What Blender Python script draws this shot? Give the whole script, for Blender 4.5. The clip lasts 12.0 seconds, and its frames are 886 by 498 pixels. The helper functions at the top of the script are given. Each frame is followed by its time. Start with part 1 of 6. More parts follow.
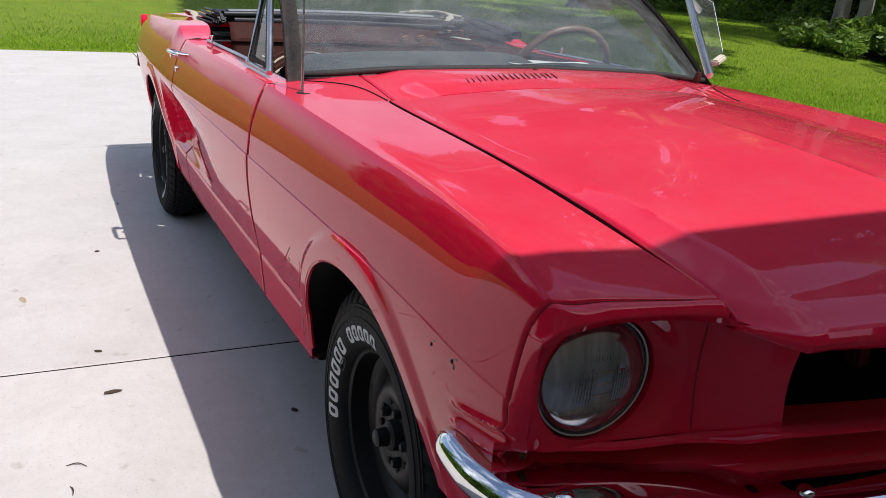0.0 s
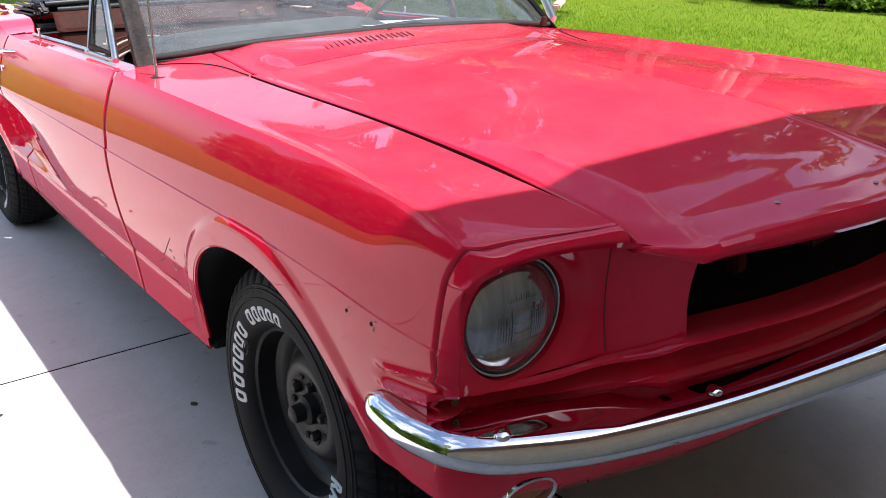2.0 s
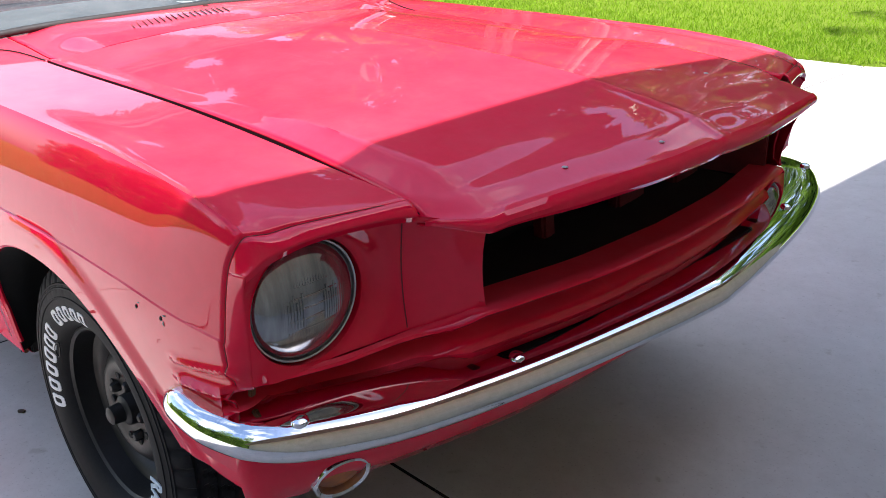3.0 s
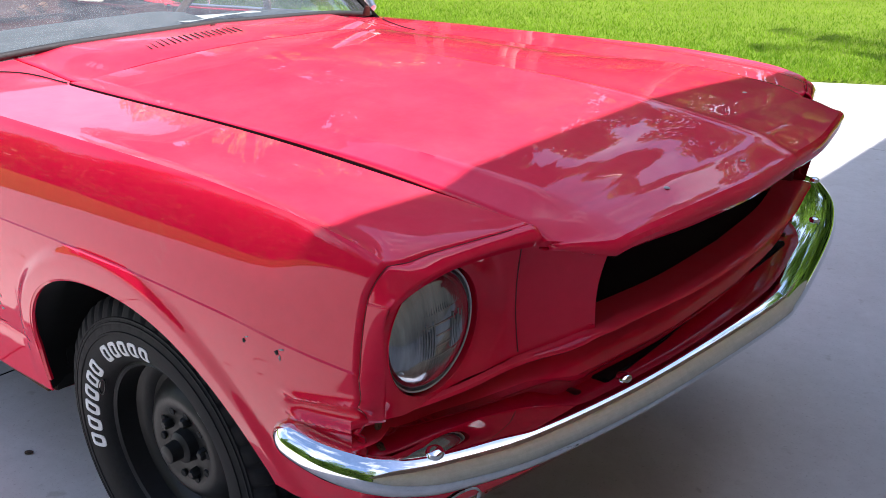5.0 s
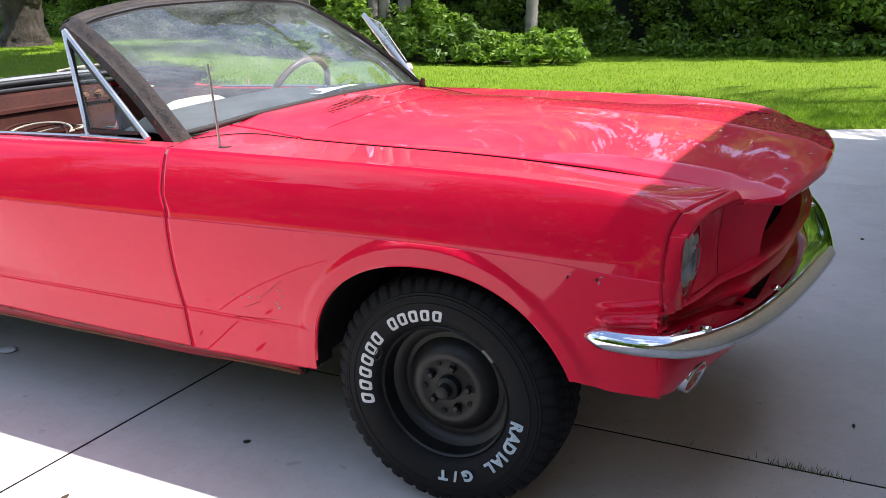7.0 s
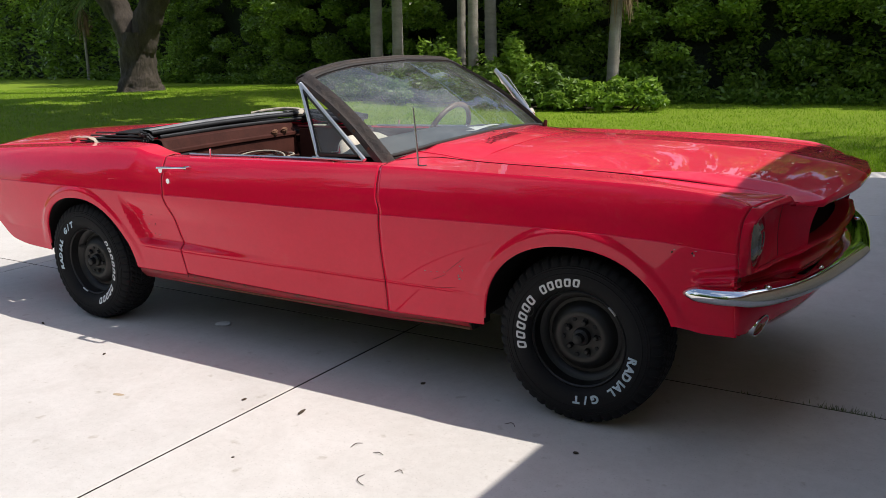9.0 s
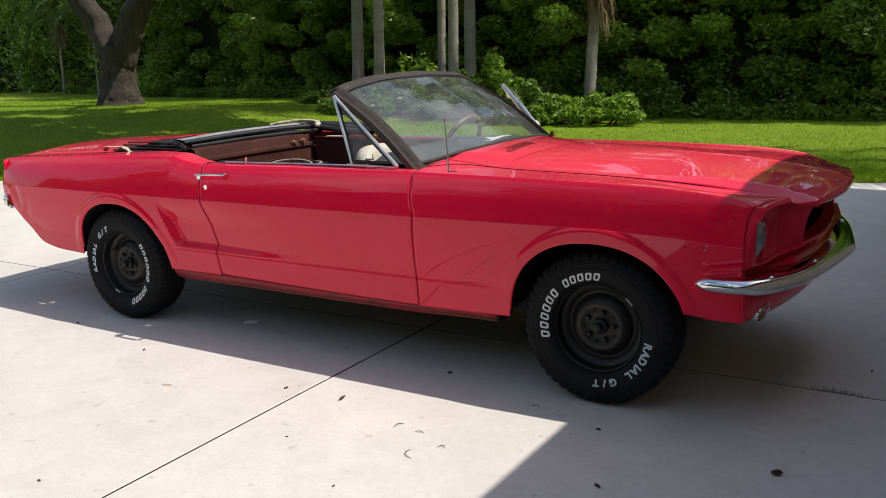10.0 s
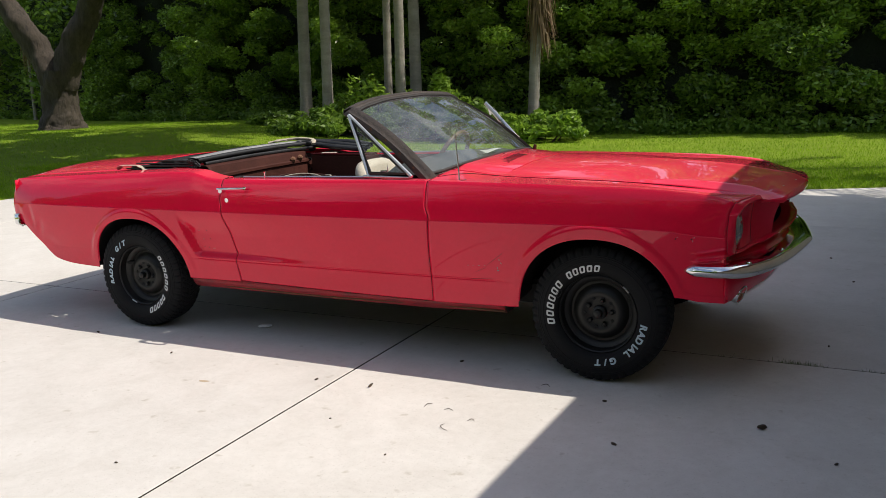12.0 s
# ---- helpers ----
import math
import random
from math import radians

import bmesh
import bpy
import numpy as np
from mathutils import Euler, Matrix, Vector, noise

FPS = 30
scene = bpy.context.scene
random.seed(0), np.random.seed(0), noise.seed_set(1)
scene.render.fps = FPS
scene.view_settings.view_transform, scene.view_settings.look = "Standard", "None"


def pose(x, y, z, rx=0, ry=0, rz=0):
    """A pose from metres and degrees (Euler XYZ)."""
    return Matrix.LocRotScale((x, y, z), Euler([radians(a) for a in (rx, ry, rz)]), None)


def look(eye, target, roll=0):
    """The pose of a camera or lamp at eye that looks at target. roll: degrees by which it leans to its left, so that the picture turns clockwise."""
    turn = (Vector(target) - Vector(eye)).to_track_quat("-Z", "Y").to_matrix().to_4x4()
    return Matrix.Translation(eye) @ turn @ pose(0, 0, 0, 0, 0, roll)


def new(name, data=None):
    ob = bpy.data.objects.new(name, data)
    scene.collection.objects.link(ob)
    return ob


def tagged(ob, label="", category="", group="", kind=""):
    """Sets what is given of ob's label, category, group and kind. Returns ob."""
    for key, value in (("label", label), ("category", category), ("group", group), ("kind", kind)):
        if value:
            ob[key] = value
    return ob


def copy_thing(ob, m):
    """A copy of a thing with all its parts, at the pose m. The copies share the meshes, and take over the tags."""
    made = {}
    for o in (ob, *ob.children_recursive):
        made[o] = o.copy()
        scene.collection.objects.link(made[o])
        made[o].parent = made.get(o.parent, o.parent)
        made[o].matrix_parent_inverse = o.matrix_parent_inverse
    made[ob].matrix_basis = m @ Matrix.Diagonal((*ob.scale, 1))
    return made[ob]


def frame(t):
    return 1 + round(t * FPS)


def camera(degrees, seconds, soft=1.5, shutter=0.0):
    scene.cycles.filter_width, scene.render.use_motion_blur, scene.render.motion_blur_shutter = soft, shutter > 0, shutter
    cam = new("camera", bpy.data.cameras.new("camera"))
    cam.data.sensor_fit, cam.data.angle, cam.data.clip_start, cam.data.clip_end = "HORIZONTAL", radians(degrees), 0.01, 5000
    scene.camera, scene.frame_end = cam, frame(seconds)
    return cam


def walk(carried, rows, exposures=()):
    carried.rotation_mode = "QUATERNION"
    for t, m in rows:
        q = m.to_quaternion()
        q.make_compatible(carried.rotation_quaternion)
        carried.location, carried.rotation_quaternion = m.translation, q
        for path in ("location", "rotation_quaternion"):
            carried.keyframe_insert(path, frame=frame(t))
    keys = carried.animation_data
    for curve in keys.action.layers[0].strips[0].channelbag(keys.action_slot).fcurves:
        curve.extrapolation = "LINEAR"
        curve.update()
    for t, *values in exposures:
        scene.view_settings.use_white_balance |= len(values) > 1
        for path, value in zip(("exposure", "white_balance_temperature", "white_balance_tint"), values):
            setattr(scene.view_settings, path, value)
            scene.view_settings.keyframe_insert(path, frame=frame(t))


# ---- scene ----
cam = camera(54.4, 12.0, 0.75)
PATH = [
    (0, (1.429, -1.367, 1.25), (-0.267, -0.514, 0.619), 4.5),
    (0.5, (1.426, -1.386, 1.262), (-0.206, -0.421, 0.627), 3.1),
    (1, (1.418, -1.42, 1.288), (-0.155, -0.374, 0.632), 2.0),
    (1.5, (1.411, -1.431, 1.291), (-0.114, -0.334, 0.606), 0.7),
    (2, (1.406, -1.435, 1.241), (-0.097, -0.312, 0.549), -0.1),
    (2.5, (1.434, -1.385, 1.223), (-0.011, -0.213, 0.491), -1.7),
    (3, (1.472, -1.318, 1.241), (0.162, -0.009, 0.486), -1.0),
    (3.2, (1.494, -1.299, 1.239), (0.179, 0.008, 0.49), -1.0),
    (4.8, (1.339, -1.437, 1.261), (0.11, -0.038, 0.531), 0.5),
    (5, (1.249, -1.497, 1.253), (0.078, -0.047, 0.528), -0.2),
    (5.5, (1.143, -1.744, 1.272), (0.074, -0.195, 0.595), -0.7),
    (6, (1.092, -2.035, 1.292), (0.09, -0.429, 0.646), -0.5),
    (6.5, (0.957, -2.336, 1.305), (0.057, -0.663, 0.677), -1.5),
    (6.7, (0.945, -2.413, 1.293), (0.056, -0.725, 0.694), -1.8),
    (8.3, (1.031, -3.227, 1.355), (0.121, -1.518, 0.853), -1.7),
    (8.5, (1.079, -3.322, 1.365), (0.12, -1.636, 0.879), -2.0),
    (9, (1.179, -3.503, 1.367), (0.135, -1.861, 0.906), -1.6),
    (9.5, (1.175, -3.698, 1.358), (0.153, -2.038, 0.915), -0.8),
    (10, (1.141, -3.899, 1.38), (0.151, -2.215, 0.95), -1.3),
    (10.5, (1.199, -4.035, 1.371), (0.217, -2.34, 0.971), -2.0),
    (11, (1.234, -4.176, 1.368), (0.261, -2.473, 0.979), -1.8),
    (11.5, (1.152, -4.331, 1.375), (0.232, -2.597, 0.992), -1.3),
    (12, (1.04, -4.456, 1.395), (0.177, -2.694, 1.005), -1.9),
]
walk(cam, [(t, look(eye, target, roll)) for t, eye, target, roll in PATH],
     [(0.0, 0.06, 6200, 14), (1.0, 0.42, 6200, 14), (1.8, 0.80, 6200, 14), (2.5, 1.16, 6200, 14), (3.2, 1.36, 6150, 15), (4.7, 1.22, 5950, 16), (5.0, 1.16, 5900, 16), (6.5, 1.08, 6050, 14), (8.3, 0.80, 6300, 13), (9.0, 0.16, 6450, 12), (12.0, 0.10, 6700, 10)])

# ---- world, sun ----
SUN = Vector((0.575, 0.22, 1.0)).normalized()
world = bpy.data.worlds.new("sky")
scene.world = world
world.use_nodes = True
wn = world.node_tree
sky = wn.nodes.new("ShaderNodeTexSky")
sky.sky_type, sky.sun_disc = "NISHITA", False
sky.sun_elevation, sky.sun_rotation = math.asin(SUN.z), math.atan2(SUN.x, SUN.y)
sky.air_density, sky.dust_density, sky.ozone_density = 1.0, 1.5, 1.0
cl = wn.nodes.new("ShaderNodeTexNoise")
cl.inputs["Scale"].default_value, cl.inputs["Detail"].default_value, cl.inputs["Roughness"].default_value = 2.6, 7.0, 0.6
cr = wn.nodes.new("ShaderNodeValToRGB")
cr.color_ramp.elements[0].position, cr.color_ramp.elements[1].position = 0.51, 0.69
cm = wn.nodes.new("ShaderNodeMix")
cm.data_type = "RGBA"
cm.inputs[7].default_value = (7.5, 7.8, 8.2, 1)
wn.links.new(cl.outputs["Fac"], cr.inputs[0])
wn.links.new(cr.outputs[0], cm.inputs[0])
wn.links.new(sky.outputs[0], cm.inputs[6])
wn.links.new(cm.outputs[2], wn.nodes["Background"].inputs[0])
wn.nodes["Background"].inputs[1].default_value = 0.145
sun = new("sun", bpy.data.lights.new("sun", "SUN"))
sun.data.energy, sun.data.angle, sun.data.color = 4.3, radians(0.53), (1.0, 0.955, 0.88)
sun.matrix_world = look(SUN * 60, (0, 0, 0))


# ---- materials ----
def nodes_of(name):
    m = bpy.data.materials.new(name)
    m.use_nodes = True
    t = m.node_tree
    return m, t, t.nodes["Principled BSDF"]


def ramp(t, src, stops):
    r = t.nodes.new("ShaderNodeValToRGB")
    while len(r.color_ramp.elements) < len(stops):
        r.color_ramp.elements.new(0.5)
    for e, (p, c) in zip(r.color_ramp.elements, stops):
        e.position, e.color = p, (*c, 1.0)
    t.links.new(src, r.inputs[0])
    return r.outputs[0]


def noise_of(t, scale, detail=4.0, rough=0.6, stretch=None, distort=0.0):
    n = t.nodes.new("ShaderNodeTexNoise")
    n.inputs["Scale"].default_value, n.inputs["Detail"].default_value = scale, detail
    n.inputs["Roughness"].default_value, n.inputs["Distortion"].default_value = rough, distort
    co = t.nodes.new("ShaderNodeTexCoord")
    if stretch:
        mp = t.nodes.new("ShaderNodeMapping")
        mp.inputs["Scale"].default_value = stretch
        t.links.new(co.outputs["Object"], mp.inputs[0])
        t.links.new(mp.outputs[0], n.inputs["Vector"])
    else:
        t.links.new(co.outputs["Object"], n.inputs["Vector"])
    return n.outputs["Fac"]


def blend(t, fac, a, b, kind="MIX"):
    m = t.nodes.new("ShaderNodeMix")
    m.data_type, m.blend_type = "RGBA", kind
    for k, v in ((0, fac), (6, a), (7, b)):
        if hasattr(v, "links"):
            t.links.new(v, m.inputs[k])
        else:
            m.inputs[k].default_value = v if k == 0 else (*v, 1.0)
    return m.outputs[2]


def bumped(t, b, h, strength, dist):
    n = t.nodes.new("ShaderNodeBump")
    n.inputs["Strength"].default_value, n.inputs["Distance"].default_value = strength, dist
    t.links.new(h, n.inputs["Height"])
    t.links.new(n.outputs[0], b.inputs["Normal"])
    return n


def surf(name, dark, light, big=3.0, fine=60.0, rough=(0.5, 0.7), metal=0.0, bump=0.3, dist=0.002, coat=0.0, random_tint=0.0, stretch=None):
    """A surface with a coarse and a fine variation in colour, gloss and relief."""
    m, t, b = nodes_of(name)
    a, f = noise_of(t, big, 5, 0.65, stretch), noise_of(t, fine, 4, 0.7, stretch)
    c = ramp(t, a, [(0.3, dark), (0.7, light)])
    c = blend(t, 0.35, c, ramp(t, f, [(0.3, tuple(v * 0.6 for v in dark)), (0.75, light)]))
    if random_tint:
        o = t.nodes.new("ShaderNodeObjectInfo")
        k = ramp(t, o.outputs["Random"], [(0.0, (1 - random_tint,) * 3), (1.0, (1 + random_tint,) * 3)])
        c = blend(t, 1.0, c, k, "MULTIPLY")
    t.links.new(c, b.inputs["Base Color"])
    r = ramp(t, a, [(0.3, (rough[0],) * 3), (0.7, (rough[1],) * 3)])
    t.links.new(r, b.inputs["Roughness"])
    b.inputs["Metallic"].default_value, b.inputs["Coat Weight"].default_value = metal, coat
    bumped(t, b, f, bump, dist)
    return m


def paint_red():
    m, t, b = nodes_of("red_paint")
    a, f = noise_of(t, 2.2, 4, 0.6), noise_of(t, 45, 5, 0.7)
    c = ramp(t, a, [(0.25, (0.70, 0.005, 0.036)), (0.75, (0.80, 0.009, 0.050))])
    c = blend(t, 0.25, c, ramp(t, f, [(0.35, (0.66, 0.005, 0.034)), (0.7, (0.82, 0.011, 0.056))]))
    # faint pale smears of dust and chalked lacquer
    smear = ramp(t, noise_of(t, 9, 9, 0.72, (0.6, 1.6, 1.0), 1.2), [(0.60, (0, 0, 0)), (0.76, (0.07,) * 3)])
    c = blend(t, smear, c, (0.62, 0.30, 0.32))
    # paler pink on whatever faces up: the washed-out sunlit tops put into colour
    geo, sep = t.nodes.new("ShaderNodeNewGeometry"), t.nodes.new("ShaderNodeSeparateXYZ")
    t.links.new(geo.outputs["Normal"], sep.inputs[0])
    sun_wash = blend(t, 1.0, ramp(t, sep.outputs["Z"], [(0.75, (0, 0, 0)), (0.97, (0.13,) * 3)]), ramp(t, noise_of(t, 5, 8, 0.75), [(0.30, (0.45,) * 3), (0.70, (1, 1, 1))]), "MULTIPLY")
    c = blend(t, sun_wash, c, (0.66, 0.42, 0.46))
    t.links.new(c, b.inputs["Base Color"])
    b.inputs["Roughness"].default_value = 0.5
    b.inputs["Specular IOR Level"].default_value = 0.0
    b.inputs["Coat Weight"].default_value, b.inputs["Coat IOR"].default_value = 1.0, 1.44
    dust = noise_of(t, 7, 6, 0.75)
    t.links.new(ramp(t, dust, [(0.40, (0.004,) * 3), (0.85, (0.035,) * 3)]), b.inputs["Coat Roughness"])
    n = bumped(t, b, noise_of(t, 4.5, 3, 0.45), 0.09, 0.004)
    t.links.new(n.outputs[0], b.inputs["Coat Normal"])
    return m


def concrete():
    m, t, b = nodes_of("concrete")
    a, f, g = noise_of(t, 0.9, 6, 0.65), noise_of(t, 26, 6, 0.75), noise_of(t, 4.0, 5, 0.7, None, 0.6)
    c = ramp(t, a, [(0.3, (0.50, 0.475, 0.44)), (0.7, (0.60, 0.575, 0.54))])
    c = blend(t, 0.4, c, ramp(t, g, [(0.32, (0.46, 0.43, 0.39)), (0.62, (0.61, 0.585, 0.55))]))
    c = blend(t, 0.15, c, ramp(t, f, [(0.3, (0.36, 0.34, 0.31)), (0.6, (0.64, 0.615, 0.58))]))
    spots = ramp(t, noise_of(t, 14, 3, 0.5), [(0.66, (1, 1, 1)), (0.74, (0.80, 0.78, 0.74))])
    c = blend(t, 1.0, c, spots, "MULTIPLY")
    pits = ramp(t, noise_of(t, 120, 3, 0.6), [(0.30, (0.62, 0.60, 0.57)), (0.40, (1, 1, 1))])
    c = blend(t, 0.6, c, pits, "MULTIPLY")
    drips = ramp(t, noise_of(t, 5.0, 8, 0.8, (1.0, 0.35, 1.0), 2.0), [(0.70, (1, 1, 1)), (0.80, (0.80, 0.76, 0.70))])
    c = blend(t, 1.0, c, drips, "MULTIPLY")
    o = t.nodes.new("ShaderNodeObjectInfo")
    c = blend(t, 1.0, c, ramp(t, o.outputs["Random"], [(0, (0.96, 0.96, 0.96)), (1, (1.03, 1.02, 1.01))]), "MULTIPLY")
    t.links.new(c, b.inputs["Base Color"])
    b.inputs["Roughness"].default_value = 0.8
    bumped(t, b, f, 0.35, 0.003)
    return m


def leafy(name, dark, light, gloss=0.45):
    m, t, b = nodes_of(name)
    g = t.nodes.new("ShaderNodeNewGeometry")
    c = ramp(t, g.outputs["Random Per Island"], [(0.0, dark), (0.6, tuple((p + q) / 2 for p, q in zip(dark, light))), (1.0, light)])
    c = blend(t, 0.35, c, ramp(t, noise_of(t, 0.7, 3), [(0.35, dark), (0.65, light)]))
    t.links.new(c, b.inputs["Base Color"])
    b.inputs["Roughness"].default_value = gloss
    b.inputs["Transmission Weight"].default_value = 0.0
    tr = t.nodes.new("ShaderNodeBsdfTranslucent")
    t.links.new(c, tr.inputs[0])
    mx = t.nodes.new("ShaderNodeMixShader")
    mx.inputs[0].default_value = 0.45
    t.links.new(b.outputs[0], mx.inputs[1])
    t.links.new(tr.outputs[0], mx.inputs[2])
    t.links.new(mx.outputs[0], t.nodes["Material Output"].inputs[0])
    return m


def lawn():
    m, t, b = nodes_of("lawn")
    a, f, g = noise_of(t, 0.5, 5, 0.6), noise_of(t, 38, 5, 0.8), noise_of(t, 3.2, 4, 0.65)
    c = ramp(t, a, [(0.3, (0.15, 0.27, 0.008)), (0.7, (0.23, 0.37, 0.014))])
    c = blend(t, 0.45, c, ramp(t, f, [(0.3, (0.05, 0.085, 0.008)), (0.68, (0.33, 0.41, 0.06))]))
    c = blend(t, 0.3, c, ramp(t, g, [(0.3, (0.10, 0.16, 0.012)), (0.7, (0.30, 0.37, 0.04))]))
    t.links.new(c, b.inputs["Base Color"])
    b.inputs["Roughness"].default_value = 0.75
    bumped(t, b, f, 0.9, 0.04)
    return m


def glass(name, tint, dust, ior=1.75):
    m, t, b = nodes_of(name)
    t.nodes.remove(b)
    tr, gl, df = (t.nodes.new("ShaderNodeBsdf" + k) for k in ("Transparent", "Glossy", "Diffuse"))
    tr.inputs[0].default_value = (*tint, 1)
    gl.inputs["Roughness"].default_value = 0.015
    df.inputs[0].default_value = (0.62, 0.64, 0.62, 1)
    fr = t.nodes.new("ShaderNodeFresnel")
    fr.inputs[0].default_value = ior
    m1, m2 = t.nodes.new("ShaderNodeMixShader"), t.nodes.new("ShaderNodeMixShader")
    d = ramp(t, noise_of(t, 3.0, 7, 0.75, (1.6, 0.8, 2.2), 1.4), [(0.32, (dust * 0.25,) * 3), (0.72, (dust * 2.0,) * 3)])
    t.links.new(d, m1.inputs[0])
    t.links.new(tr.outputs[0], m1.inputs[1])
    t.links.new(df.outputs[0], m1.inputs[2])
    t.links.new(fr.outputs[0], m2.inputs[0])
    t.links.new(m1.outputs[0], m2.inputs[1])
    t.links.new(gl.outputs[0], m2.inputs[2])
    t.links.new(m2.outputs[0], t.nodes["Material Output"].inputs[0])
    return m


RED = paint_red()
CONCRETE = concrete()
LAWN = lawn()
GRASS = leafy("grass_blade", (0.11, 0.24, 0.008), (0.36, 0.54, 0.03), 0.6)
GRASS.node_tree.nodes["Principled BSDF"].inputs["Specular IOR Level"].default_value = 0.12
LAWN.node_tree.nodes["Principled BSDF"].inputs["Specular IOR Level"].default_value = 0.12
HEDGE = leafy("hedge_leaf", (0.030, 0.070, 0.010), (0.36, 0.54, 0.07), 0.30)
# brightness of sunlit hedge sprays put into the colour; shrubs share it
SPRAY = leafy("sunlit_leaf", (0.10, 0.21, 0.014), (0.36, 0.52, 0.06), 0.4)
BUSH = leafy("bush_leaf", (0.07, 0.15, 0.014), (0.24, 0.37, 0.045))
OAKLEAF = leafy("oak_leaf", (0.025, 0.055, 0.01), (0.08, 0.13, 0.02))
FROND = leafy("palm_frond", (0.04, 0.08, 0.015), (0.12, 0.19, 0.04))
DRYFROND = leafy("dry_frond", (0.16, 0.10, 0.05), (0.36, 0.26, 0.15), 0.8)
# near-black green: shade inside the hedges is put into this colour
SHADE = surf("hedge_shade_paint", (0.003, 0.007, 0.002), (0.012, 0.022, 0.005), 2, 14, (0.8, 0.95), bump=1.0, dist=0.1)
BARK = surf("oak_bark", (0.020, 0.015, 0.011), (0.12, 0.095, 0.072), 3.5, 16, (0.85, 0.95), bump=1.0, dist=0.05, stretch=(3, 3, 0.7))
PALMBARK = surf("palm_bark", (0.20, 0.175, 0.14), (0.40, 0.36, 0.30), 2, 30, (0.8, 0.95), bump=0.7, dist=0.02, stretch=(1, 1, 3))
SOIL = surf("soil", (0.03, 0.022, 0.014), (0.09, 0.07, 0.045), 5, 40, (0.9, 1.0), bump=1.0, dist=0.02)
JOINT = surf("joint_dirt", (0.012, 0.011, 0.009), (0.04, 0.036, 0.028), 8, 60, (0.9, 1.0))
CHROME = surf("chrome", (0.76, 0.77, 0.78), (0.86, 0.86, 0.86), 6, 90, (0.015, 0.06), 1.0, 0.01, 0.0005)
ALLOY = surf("brushed_aluminium", (0.52, 0.53, 0.54), (0.66, 0.66, 0.66), 6, 90, (0.25, 0.4), 1.0, 0.05)
RUBBER = surf("tyre_rubber", (0.005, 0.005, 0.006), (0.014, 0.014, 0.015), 5, 120, (0.66, 0.85), 0, 0.4, 0.0008)
RUBBER.node_tree.nodes["Principled BSDF"].inputs["Specular IOR Level"].default_value = 0.22
RIM = surf("black_steel", (0.006, 0.006, 0.006), (0.018, 0.017, 0.016), 7, 80, (0.38, 0.6), 0.2, 0.2)
WHITE = surf("white_rubber", (0.66, 0.67, 0.68), (0.80, 0.80, 0.80), 9, 120, (0.6, 0.75))
BLUISH = surf("blue_film_rubber", (0.42, 0.56, 0.66), (0.66, 0.76, 0.82), 20, 120, (0.6, 0.75))
SEAL = surf("worn_seal", (0.010, 0.010, 0.010), (0.04, 0.036, 0.032), 9, 70, (0.6, 0.85), 0, 0.6, 0.003)
PILLAR = surf("flaking_pillar", (0.012, 0.010, 0.009), (0.080, 0.060, 0.048), 16, 70, (0.55, 0.85), 0, 0.9, 0.004)
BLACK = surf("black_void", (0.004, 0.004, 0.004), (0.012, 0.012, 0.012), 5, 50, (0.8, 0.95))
VINYL = surf("black_vinyl", (0.010, 0.010, 0.011), (0.03, 0.03, 0.032), 6, 140, (0.38, 0.6), 0, 0.5, 0.002)
GREYCLOTH = surf("grey_cloth", (0.16, 0.16, 0.162), (0.34, 0.34, 0.34), 7, 120, (0.6, 0.8), 0, 0.6, 0.003)
BROWN = surf("oxide_brown", (0.030, 0.010, 0.007), (0.080, 0.026, 0.018), 4, 60, (0.5, 0.75), 0, 0.4)
BROWN.node_tree.nodes["Principled BSDF"].inputs["Specular IOR Level"].default_value = 0.15
CREAM = surf("cream_vinyl", (0.50, 0.44, 0.34), (0.68, 0.62, 0.50), 5, 80, (0.5, 0.65), 0, 0.3)
BEIGE = surf("beige_cloth", (0.36, 0.31, 0.23), (0.52, 0.46, 0.36), 8, 150, (0.85, 0.95), 0, 0.8, 0.003)
DASH = surf("grey_dash", (0.035, 0.044, 0.048), (0.075, 0.088, 0.092), 4, 90, (0.55, 0.7), 0, 0.4)
# white of the sun spot painted on the shaded slab
SUN_SPOT_WHITE = surf("sun_spot_white", (0.86, 0.86, 0.86), (0.92, 0.92, 0.91), 8, 60, (0.7, 0.8))
PAPER = surf("paper", (0.74, 0.75, 0.74), (0.82, 0.82, 0.81), 6, 90, (0.8, 0.9))
WOODRIM = surf("wheel_rim_brown", (0.10, 0.055, 0.03), (0.24, 0.15, 0.09), 10, 60, (0.35, 0.5))
RUST = surf("rust", (0.07, 0.028, 0.014), (0.19, 0.085, 0.04), 20, 120, (0.85, 0.95), 0, 0.8)
PRIMER = surf("bare_primer", (0.30, 0.26, 0.25), (0.52, 0.46, 0.44), 30, 150, (0.6, 0.8))
DARKRED = surf("dark_red", (0.10, 0.006, 0.010), (0.20, 0.016, 0.022), 5, 60, (0.55, 0.8), 0, 0.5)
SILL = surf("scraped_sill_paint", (0.045, 0.010, 0.010), (0.50, 0.014, 0.030), 11, 60, (0.35, 0.7), 0, 0.5, 0.002, stretch=(0.6, 1, 2.2))
STUCCO = surf("stucco", (0.36, 0.31, 0.24), (0.47, 0.41, 0.33), 2, 60, (0.85, 0.95), 0, 0.6, 0.004)
ROOFING = surf("roof_tile", (0.20, 0.15, 0.12), (0.33, 0.26, 0.21), 3, 30, (0.8, 0.95), 0, 0.8, 0.02)
DRYLEAF = surf("dry_leaf", (0.03, 0.022, 0.015), (0.09, 0.06, 0.035), 20, 120, (0.8, 0.95))
